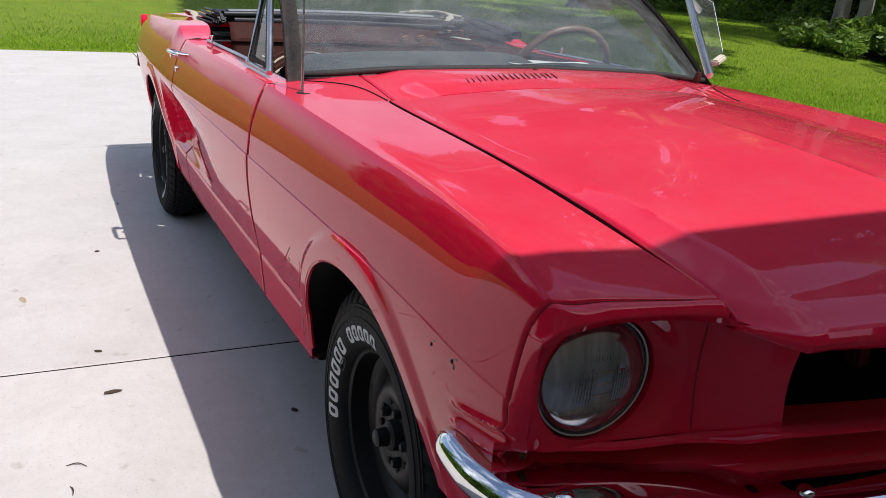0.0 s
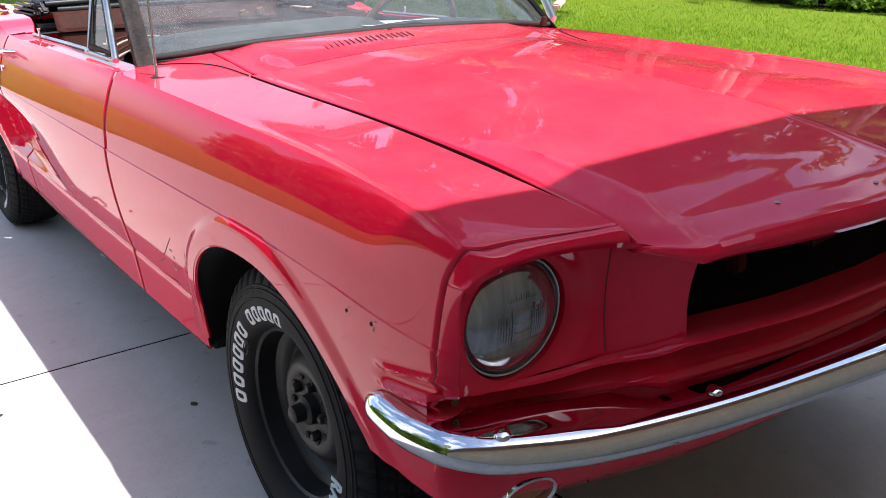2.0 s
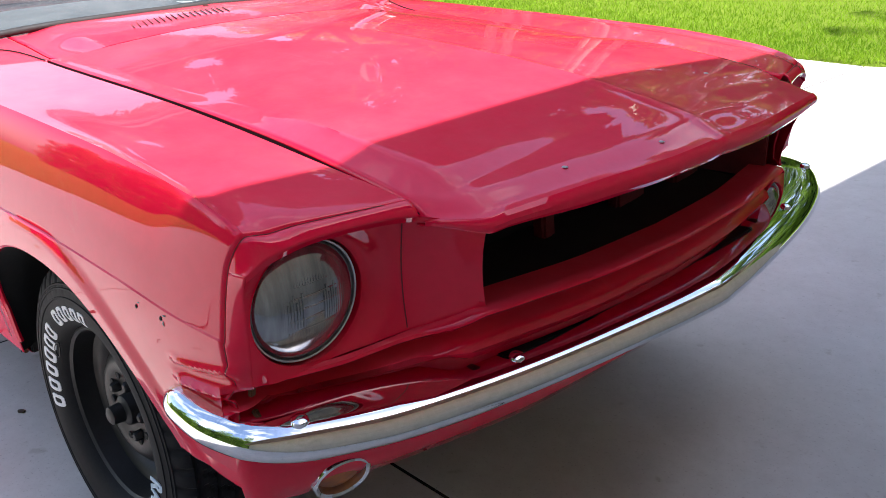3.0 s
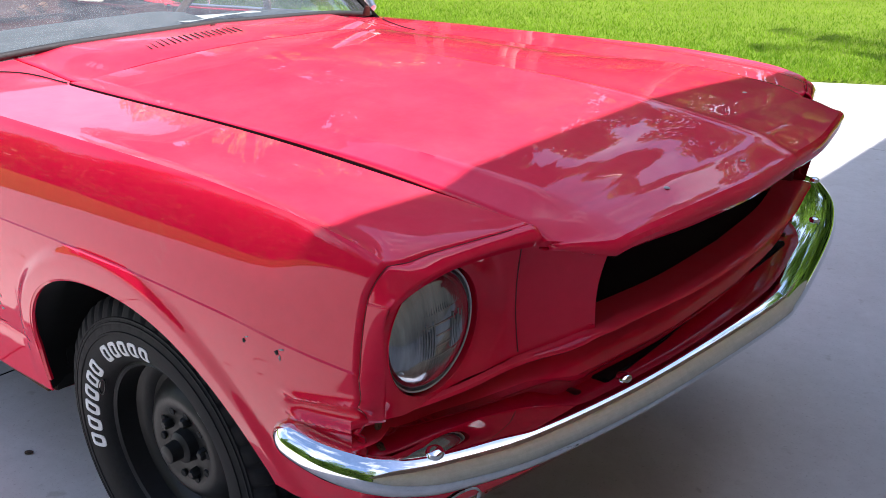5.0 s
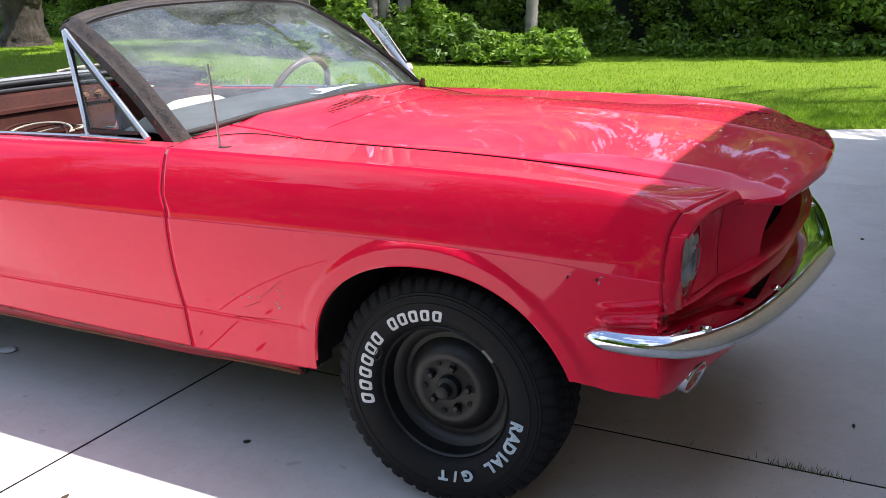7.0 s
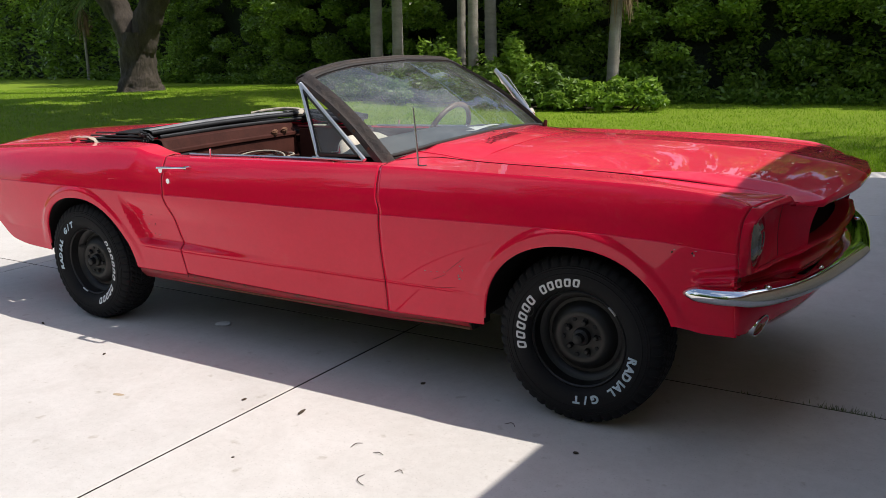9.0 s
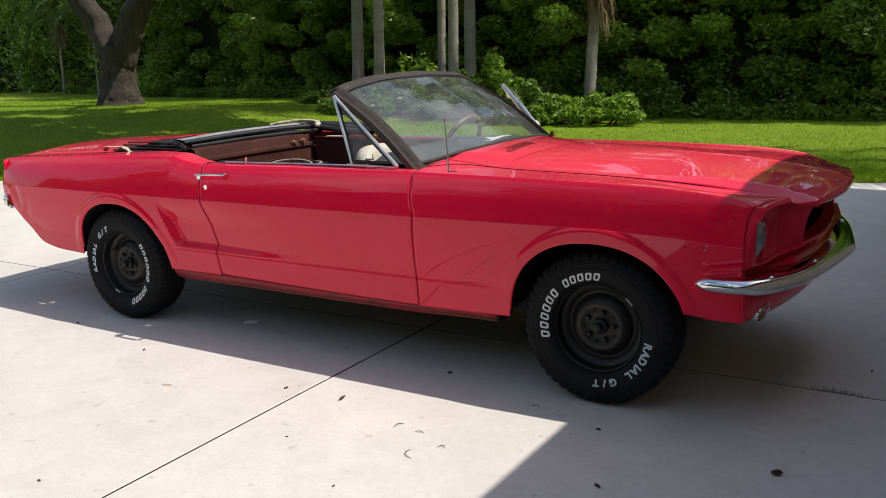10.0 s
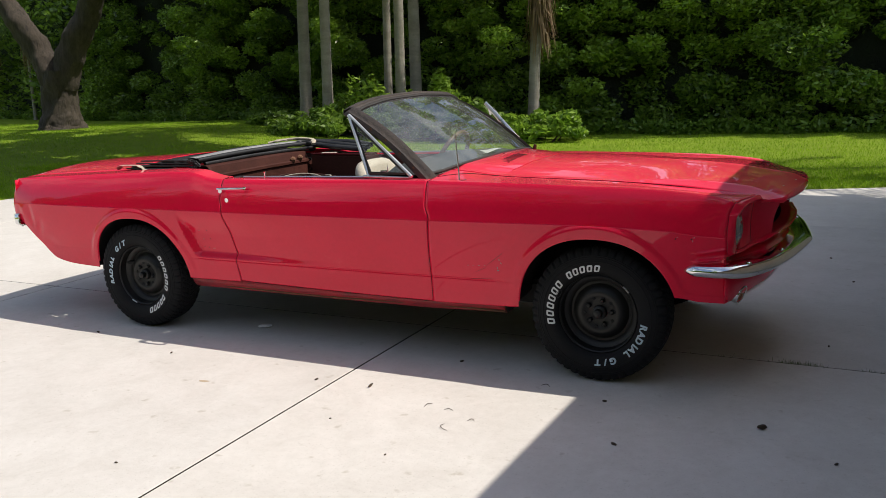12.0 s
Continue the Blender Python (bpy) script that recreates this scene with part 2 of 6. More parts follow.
STAIN = surf("tan_stain", (0.36, 0.27, 0.16), (0.48, 0.39, 0.27), 10, 60, (0.8, 0.9))
AMBER, at_, ab_ = nodes_of("amber_lens")
ab_.inputs["Base Color"].default_value, ab_.inputs["Roughness"].default_value = (0.4, 0.1, 0.01, 1), 0.4
ab_.inputs["Coat Weight"].default_value = 0.1
at_.links.new(ramp(at_, noise_of(at_, 60, 2), [(0.3, (0.26, 0.06, 0.006)), (0.7, (0.45, 0.13, 0.012))]), ab_.inputs["Base Color"])
LENS, lt_, lb_ = nodes_of("sealed_beam_glass")
lt_.links.new(ramp(lt_, noise_of(lt_, 22, 3, 0.6, (0.3, 3.0, 0.5)), [(0.3, (0.20, 0.205, 0.21)), (0.7, (0.46, 0.47, 0.47))]), lb_.inputs["Base Color"])
lb_.inputs["Metallic"].default_value, lb_.inputs["Roughness"].default_value, lb_.inputs["Coat Weight"].default_value = 0.8, 0.14, 1.0
WINDSHIELD = glass("dusty_windshield", (0.72, 0.79, 0.77), 0.085)
VENTGLASS = glass("vent_glass", (0.92, 0.95, 0.94), 0.06, 1.35)


# ---- mesh helpers ----
def mesh_object(name, verts, faces, material, parent=None, label="", smooth=True, angle=38):
    me = bpy.data.meshes.new(name)
    me.from_pydata([tuple(map(float, v)) for v in verts], [], [tuple(map(int, f)) for f in faces])
    me.materials.append(material)
    if smooth:
        me.polygons.foreach_set("use_smooth", [True] * len(me.polygons))
        if angle < 180:
            me.set_sharp_from_angle(angle=radians(angle))
    me.update()
    ob = new(name, me)
    if parent:
        ob.parent = parent
    if label:
        tagged(ob, label)
    return ob


def part(name, bm, material, parent, label="", angle=38):
    me = bpy.data.meshes.new(name)
    bm.to_mesh(me)
    bm.free()
    me.materials.append(material)
    me.polygons.foreach_set("use_smooth", [True] * len(me.polygons))
    me.set_sharp_from_angle(angle=radians(angle))
    ob = new(name, me)
    if parent:
        ob.parent = parent
    if label:
        tagged(ob, label)
    return ob


def grid_faces(n, m, wrap=False):
    f = []
    for i in range(n - 1):
        for j in range(m if wrap else m - 1):
            k = (j + 1) % m
            f.append((i * m + j, i * m + k, (i + 1) * m + k, (i + 1) * m + j))
    return f


def sheet(name, pts, material, parent, label="", out=None, thick=0.0, angle=38, wrap=False):
    """A surface through an array of n x m points; out: a direction its front should face."""
    p = np.asarray(pts, float)
    n, m, _ = p.shape
    f = grid_faces(n, m, wrap)
    if out is not None:
        a, b = p[1:, :-1] - p[:-1, :-1], p[:-1, 1:] - p[:-1, :-1]
        if (np.cross(b, a).reshape(-1, 3) @ np.asarray(out, float)).sum() < 0:
            f = [q[::-1] for q in f]
    ob = mesh_object(name, p.reshape(-1, 3), f, material, parent, label, True, angle)
    if thick:
        s = ob.modifiers.new("thickness", "SOLIDIFY")
        s.thickness, s.offset = thick, -1
    return ob


def box_bm(size, at=(0, 0, 0), bevel=0.0, turn=None):
    bm = bmesh.new()
    bmesh.ops.create_cube(bm, size=1.0)
    bmesh.ops.scale(bm, vec=size, verts=bm.verts)
    if bevel:
        bmesh.ops.bevel(bm, geom=bm.edges[:], offset=bevel, segments=2, affect="EDGES")
    m = Matrix.Translation(at) @ (turn.to_matrix().to_4x4() if turn else Matrix())
    bmesh.ops.transform(bm, matrix=m, verts=bm.verts)
    return bm


def tube(name, path, radius, material, parent, label="", sides=8, caps=True, flat=1.0):
    """A round bar along points; radius may be a list."""
    p = [Vector(q) for q in path]
    r = radius if hasattr(radius, "__len__") else [radius] * len(p)
    verts, faces = [], []
    up = Vector((0, 0, 1)) if abs((p[-1] - p[0]).normalized().z) < 0.9 else Vector((1, 0, 0))
    for i, q in enumerate(p):
        d = (p[min(i + 1, len(p) - 1)] - p[max(i - 1, 0)]).normalized()
        a = d.cross(up).normalized()
        b = a.cross(d).normalized()
        for k in range(sides):
            w = 2 * math.pi * k / sides
            verts.append(q + float(r[i]) * (math.cos(w) * a + flat * math.sin(w) * b))
    for i in range(len(p) - 1):
        for k in range(sides):
            l = (k + 1) % sides
            faces.append((i * sides + k, i * sides + l, (i + 1) * sides + l, (i + 1) * sides + k))
    if caps:
        faces += [tuple(range(sides))[::-1], tuple((len(p) - 1) * sides + k for k in range(sides))]
    return mesh_object(name, verts, faces, material, parent, label, True, 50)


def lathe(name, profile, segments, material, parent, label="", axis="y", at=(0, 0, 0), angle=35):
    """Turns (along, radius) pairs round an axis through at."""
    verts, faces = [], []
    m = len(profile)
    for k in range(segments):
        a = 2 * math.pi * k / segments
        for l, r in profile:
            v = (r * math.cos(a), l, r * math.sin(a)) if axis == "y" else ((l, r * math.cos(a), r * math.sin(a)) if axis == "x" else (r * math.cos(a), r * math.sin(a), l))
            verts.append((v[0] + at[0], v[1] + at[1], v[2] + at[2]))
    for k in range(segments):
        q = (k + 1) % segments
        for j in range(m - 1):
            faces.append((k * m + j, k * m + j + 1, q * m + j + 1, q * m + j))
    ob = mesh_object(name, verts, faces, material, parent, label, True, angle)
    bm = bmesh.new()
    bm.from_mesh(ob.data)
    bmesh.ops.remove_doubles(bm, verts=bm.verts, dist=1e-5)
    bmesh.ops.recalc_face_normals(bm, faces=bm.faces)
    bm.to_mesh(ob.data)
    bm.free()
    ob.data.set_sharp_from_angle(angle=radians(angle))
    return ob


def curve1(xs, ys):
    """A smooth function through knots."""
    xs, ys = np.asarray(xs, float), np.asarray(ys, float)
    d = np.diff(ys) / np.diff(xs)
    m = np.empty_like(ys)
    m[1:-1] = np.where(d[:-1] * d[1:] > 0, 2 * d[:-1] * d[1:] / (d[:-1] + d[1:] + 1e-12), 0.0)
    m[0], m[-1] = d[0], d[-1]

    def f(x):
        x = np.clip(x, xs[0], xs[-1])
        i = np.clip(np.searchsorted(xs, x) - 1, 0, len(xs) - 2)
        h = xs[i + 1] - xs[i]
        t = (x - xs[i]) / h
        return (2 * t**3 - 3 * t**2 + 1) * ys[i] + (t**3 - 2 * t**2 + t) * h * m[i] + (-2 * t**3 + 3 * t**2) * ys[i + 1] + (t**3 - t**2) * h * m[i + 1]
    return f


def smooth01(a, b, x):
    t = np.clip((np.asarray(x, float) - a) / (b - a), 0, 1)
    return t * t * (3 - 2 * t)


def thing(name, label, category, at=(0, 0, 0), group="", kind=""):
    return tagged(new(name), label, category, group, kind)


# ---- the large structure: ground, driveway, house ----
EDGE_X = -9.15


def drive_edge(x):
    return 5.62 + 0.42 * np.maximum(0, np.asarray(x, float) + 0.9)


def terrain(x, y):
    """Height of the lawn; it dips under the driveway's slabs."""
    x, y = np.asarray(x, float), np.asarray(y, float)
    out = np.maximum(EDGE_X - x, y - drive_edge(x))
    h = 0.30 * smooth01(-6, -17, x) + 0.03 * np.sin(x * 0.35) * smooth01(2, 6, out)
    return np.where(out < 0, -0.08, h * smooth01(0, 6, out) + 0.015 * smooth01(-0.01, 0.05, out))


gx = np.unique(np.r_[np.linspace(-900, -60, 12), np.linspace(-60, -12, 60), np.linspace(-12, 10, 120), np.linspace(10, 60, 20), np.linspace(60, 900, 12), EDGE_X, EDGE_X - 0.02])
gy = np.unique(np.r_[np.linspace(-900, -20, 14), np.linspace(-20, 4, 40), np.linspace(4, 12, 110), np.linspace(12, 40, 50), np.linspace(40, 900, 14)])
GX, GY = np.meshgrid(gx, gy, indexing="ij")
ground = sheet("ground", np.stack([GX, GY, terrain(GX, GY)], -1), LAWN, None, out=(0, 0, 1), angle=180)
tagged(ground, "mown green lawn sloping up gently behind the driveway", "lawn", kind="structure")

driveway = tagged(new("driveway"), "pale concrete driveway of large slabs with dark joints", "driveway", kind="structure")
base = box_bm((26, 26, 0.02), (3.86, -2.0, -0.058))
part("joint_bed", base, JOINT, driveway, "dark dirt in the slab joints")


def slab(x0, x1, y0, y1, skew=False):
    """One concrete slab with slightly worn, rounded edges."""
    g, c = 0.0045, 0.0025
    far0, far1 = (float(drive_edge(x0)), float(drive_edge(x1))) if skew else (y1, y1)
    q = [(x0 + g, y0 + g), (x1 - g, y0 + g), (x1 - g, far1 - g), (x0 + g, far0 - g)]
    mid = (sum(p[0] for p in q) / 4, sum(p[1] for p in q) / 4)
    verts = []
    for inset, z in ((0, -0.06), (0, -c), (c * 1.5, 0.0)):
        for x, y in q:
            verts.append((x + math.copysign(inset, mid[0] - x) - mid[0], y + math.copysign(inset, mid[1] - y) - mid[1], z))
    faces = [(k + i, k + (i + 1) % 4, k + 4 + (i + 1) % 4, k + 4 + i) for k in (0, 4) for i in range(4)] + [(8, 9, 10, 11)]
    ob = mesh_object("slab", verts, faces, CONCRETE, driveway, smooth=False)
    ob.data.materials.append(JOINT)
    for face in ob.data.polygons[:4]:
        face.material_index = 1
    ob.location = (*mid, 0)
    return ob


SLAB_X = [EDGE_X, -7.36, -4.19, -1.155, -0.9 + 2.85, 5.05, 8.15, 11.25]
SLAB_Y = [-12.05, -8.1, -4.15, -0.205, 3.75]
for i in range(len(SLAB_X) - 1):
    for j in range(len(SLAB_Y) - 1):
        slab(SLAB_X[i], SLAB_X[i + 1], SLAB_Y[j], SLAB_Y[j + 1])
    if SLAB_X[i] < -0.9 < SLAB_X[i + 1]:
        slab(SLAB_X[i], -0.9, SLAB_Y[-1], 5.6, True)
        slab(-0.9, SLAB_X[i + 1], SLAB_Y[-1], 5.6, True)
    else:
        slab(SLAB_X[i], SLAB_X[i + 1], SLAB_Y[-1], 5.6, True)

# the house whose straight eave shades the car's nose
EAVE_Z = 2.7
EAVE_X = -0.02 + EAVE_Z * SUN.x / SUN.z
EAVE_LEAN = 0.035  # the eave is not quite square to the car
house = tagged(new("house"), "plain stuccoed house wall with a low tiled roof beside the driveway", "house", kind="structure")
part("wall", box_bm((0.25, 18.2, 2.8), (EAVE_X + 0.85, -3.9, 1.40), 0.01), STUCCO, house)
rb = bmesh.new()
rv = [rb.verts.new(v) for v in ((EAVE_X - 13.5 * EAVE_LEAN, -13.5, EAVE_Z), (EAVE_X + 6.3 * EAVE_LEAN, 6.3, EAVE_Z), (EAVE_X + 7, 6.3, EAVE_Z + 1.9), (EAVE_X + 7, -13.5, EAVE_Z + 1.9))]
rw = [rb.verts.new(v.co + Vector((0.02, 0, -0.16))) for v in rv]
rb.faces.new(rv), rb.faces.new(rw[::-1])
for i in range(4):
    rb.faces.new((rv[i], rw[i], rw[(i + 1) % 4], rv[(i + 1) % 4]))
bmesh.ops.recalc_face_normals(rb, faces=rb.faces)
part("roof", rb, ROOFING, house)

# ---- the car: half-section tables, x forward from the front axle ----
W = curve1([-3.84, -3.78, -3.6, -3.2, -2.5, -1.5, -0.5, 0.15, 0.33, 0.45, 0.52, 0.56, 0.62], [0.745, 0.762, 0.79, 0.818, 0.84, 0.848, 0.843, 0.838, 0.8345, 0.828, 0.821, 0.815, 0.800])
ZC = curve1([-3.84, -2.6, -1.65, -0.8, 0.0, 0.3, 0.45, 0.62], [0.705, 0.716, 0.722, 0.727, 0.735, 0.726, 0.712, 0.700])
ZS = curve1([-3.84, -3.78, -3.2, -2.7, -2.42, -2.30, -2.18, -2.05, -1.5, -0.8, -0.16, 0.2, 0.35, 0.45, 0.52, 0.58, 0.62], [0.845, 0.852, 0.888, 0.915, 0.926, 0.924, 0.902, 0.892, 0.902, 0.911, 0.907, 0.901, 0.892, 0.882, 0.866, 0.838, 0.815])
YS = curve1([-3.84, -3.2, -2.45, -2.2, -2.0, -0.9, 0.0, 0.45, 0.56, 0.62], [0.72, 0.765, 0.784, 0.796, 0.802, 0.806, 0.808, 0.806, 0.798, 0.790])
SEAMZ = curve1([-0.86, -0.70, -0.55, 0.0, 0.3, 0.5, 0.62, 0.67], [0.944, 0.931, 0.915, 0.902, 0.886, 0.866, 0.850, 0.839])
LOW = 0.448


def arch_z(x, xc, a, top):
    u = np.abs((x - xc) / a)
    return np.where(u < 1, 0.30 + (top - 0.30) * np.power(np.maximum(0, 1 - u**2.25), 1 / 2.25), -1.0)


def side_y(x, z):
    """Half-width of the flank below the character line."""
    w, zc = W(x), ZC(x)
    t = np.clip((zc - z) / (zc - LOW), 0, 3)
    y = w - 0.040 * np.minimum(t, 1) ** 1.8 - 0.034 * np.maximum(t - 1, 0) - 0.0025 * np.exp(-(((z - LOW) / 0.005) ** 2)) * smooth01(-0.30, -0.60, x) * smooth01(-2.32, -2.25, x)
    # the cove that runs forward from the side scoop
    edge = -2.372 + (0.646 - z) * 0.42
    front = smooth01(0.0, 0.035, x - edge)
    fade = 1 - smooth01(-2.25, -1.25, x)
    rows = smooth01(LOW, LOW + 0.04, z) * (1 - smooth01(0.58, 0.716, z))
    y = y - 0.040 * front * fade * rows
    # swollen lips over the wheels
    for xc, a, top in ((-0.002, 0.370, 0.682), (-2.725, 0.364, 0.662)):
        d = np.hypot((x - xc) / 1.0, (z - 0.30) * 0.366 / (top - 0.30)) - a
        y = y + 0.009 * (1 - smooth01(0.036, 0.066, d)) * smooth01(-0.4, -0.2, z - 0.7)
    # dents in the tail
    for xd, zd, lean_, a_, b_, deep in ((-3.63, 0.640, 0.10, 0.022, 0.07, 0.007), (-3.56, 0.560, -0.4, 0.030, 0.05, 0.005), (-3.48, 0.470, 0.3, 0.05, 0.03, 0.004), (-3.70, 0.66, 0.0, 0.02, 0.05, -0.004)):
        y = y - deep * np.exp(-(((x - xd + lean_ * (z - zd)) / a_) ** 2) - ((z - zd) / b_) ** 2)
    # the two pressed ribs ahead of the wheel
    ahead = smooth01(0.415, 0.450, x)
    upper, lower_ = 0.638 + 0.20 * (x - 0.44), 0.604 + 0.14 * (x - 0.44)
    y = y + ahead * (0.007 * np.exp(-(((z - upper) / 0.006) ** 2)) + 0.010 * np.exp(-(((z - lower_) / 0.006) ** 2)) - 0.006 * np.exp(-(((z - (upper + lower_) / 2) / 0.009) ** 2)))
    return y


def bez(p0, p1, p2, p3, t):
    t = t[:, None]
    return (1 - t) ** 3 * p0 + 3 * t * (1 - t) ** 2 * p1 + 3 * t * t * (1 - t) * p2 + t**3 * p3


def section(x, zlow, inner, inner_z, nl=104, nu=26, lip=0.03):
    """Points of one half-section, from the bottom edge over the shoulder to the inner edge."""
    zc, w, zs, ys = float(ZC(x)), float(W(x)), float(ZS(x)), float(YS(x))
    k = (LOW - zlow) / (zc - zlow)
    f = np.linspace(0, 1, nl)
    if k > 0.05:
        f = np.sort(np.r_[np.linspace(0, 1, nl - 9), k + np.array([-0.030, -0.018, -0.012, -0.006, 0.0, 0.006, 0.012, 0.018, 0.030])])
    f[0], f[-2], f[-1] = 0.0, 1.0 - 0.0012 / (zc - zlow), 1.0
    z = zlow + (zc - zlow) * f
    rows = [np.stack([side_y(x, z), z], -1)]
    # a narrow step marks the character line
    u = np.r_[0, 0.008, np.linspace(0.03, 1, nu - 2)]
    a, b = np.array([w - 0.0022, zc + 0.0022]), np.array([ys - 0.018, zs + 0.001])
    # a steep, slightly full upper side that turns sharply at the ridge, rounder at the nose
    nose = float(smooth01(0.40, 0.56, x))
    dy, dz = a[0] - b[0], zs - zc
    c1 = (1 - nose) * np.array([-0.16 * dy, 0.42 * dz]) + nose * np.array([-0.012, 0.50 * dz])
    c2 = (1 - nose) * np.array([0.34 * dy, -0.12 * dz]) + nose * np.array([0.60 * dy, -0.22 * dy])
    rows.append(bez(a, a + c1, b + c2, b, u))
    # a shallow trough runs inside the shoulder's crease
    v = np.array([0.04, 0.08, 0.13, 0.19, 0.27, 0.38, 0.52, 0.68, 0.84, 1.0])[:, None]
    dip = -0.0045 * float(smooth01(-0.3, 0.35, x)) * np.exp(-(((v - 0.13) / 0.10) ** 2))
    rows.append(b + (np.array([inner, inner_z]) - b) * v + dip * [0, 1])
    if lip:
        rows.append(np.array([[inner - 0.003, inner_z - 0.004], [inner - 0.004, inner_z - lip]]))
    return np.concatenate(rows)


def flank(name, xs, zlow, inner, inner_z, s, parent, label="", fshift=None, rshift=None, nose=None):
    """One body panel of the right (s = -1) or left (s = 1) side."""
    cols = []
    x0, x1 = xs[0], xs[-1]
    for x in xs:
        p = section(x, float(zlow(x)), float(inner(x)), float(inner_z(x)))
        dx = np.zeros(len(p))
        if fshift is not None:
            dx += fshift(p[:, 1]) * (1 - smooth01(0, 0.16, x1 - x))
        if nose is not None:
            dx += nose(p) * (1 - smooth01(0, 0.26, x1 - x))
        if rshift is not None:
            dx += rshift(p[:, 1]) * (1 - smooth01(0, 0.16, x - x0))
        cols.append(np.stack([x + dx, s * p[:, 0], p[:, 1]], -1))
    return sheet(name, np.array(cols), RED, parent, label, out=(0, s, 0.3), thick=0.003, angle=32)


def arch_columns(x0, x1, xc, a, n=44):
    t = np.linspace(np.pi, 0, n)
    inside = xc + a * 0.9995 * np.cos(t)
    left = np.linspace(x0, xc - a - 0.004, max(4, int((xc - a - x0) / 0.014)))
    right = np.linspace(xc + a + 0.004, x1, max(4, int((x1 - xc - a) / 0.010)))
    return np.unique(np.r_[left, inside, right])


car = thing("convertible_car", "red vintage two-door convertible, top folded down, no grille, parked on concrete", "car")
car.location, car.scale = (0, 0.021, 0), (1, 1.026, 1)
fender_low = curve1([-0.82, -0.40, -0.371, 0.30, 0.361, 0.45, 0.56], [0.318, 0.326, 0.328, 0.430, 0.434, 0.420, 0.418])
tail_low = curve1([-3.84, -3.72, -3.60, -3.46, -3.30, -3.087, -2.36, -2.1], [0.66, 0.58, 0.47, 0.365, 0.342, 0.336, 0.325, 0.330])
sill = curve1([-2.1, -0.8, -0.4], [0.338, 0.321, 0.328])
hood_seam_y = (lambda x: np.interp(x, [-0.86, -0.556, -0.549, -0.535, 0.60], [0.5475, 0.5475, 0.563, 0.5665, 0.568]))
f_front = curve1([0.30, 0.50, 0.62, 0.66, 0.73, 0.80, 0.86], [0.0, 0.0, 0.003, 0.004, 0.001, 0.006, 0.030])
f_rear = curve1([0.30, 0.45, 0.70, 0.735, 0.80, 0.93], [0.0, 0.004, 0.014, 0.016, -0.004, -0.010])
d_rear = curve1([0.33, 0.45, 0.60, 0.74, 0.80, 0.9], [0.060, 0.045, 0.018, -0.002, -0.014, -0.018])


def seam_sweep(p):
    """The fender's front seam runs forward as it crosses the crown."""
    return 0.060 * np.clip((0.780 - p[:, 0]) / 0.205, 0, 1) * smooth01(0.78, 0.83, p[:, 1])


def low_with_arch(base, xc, a, top):
    return lambda x: max(float(base(x)), float(arch_z(x, xc, a, top)))


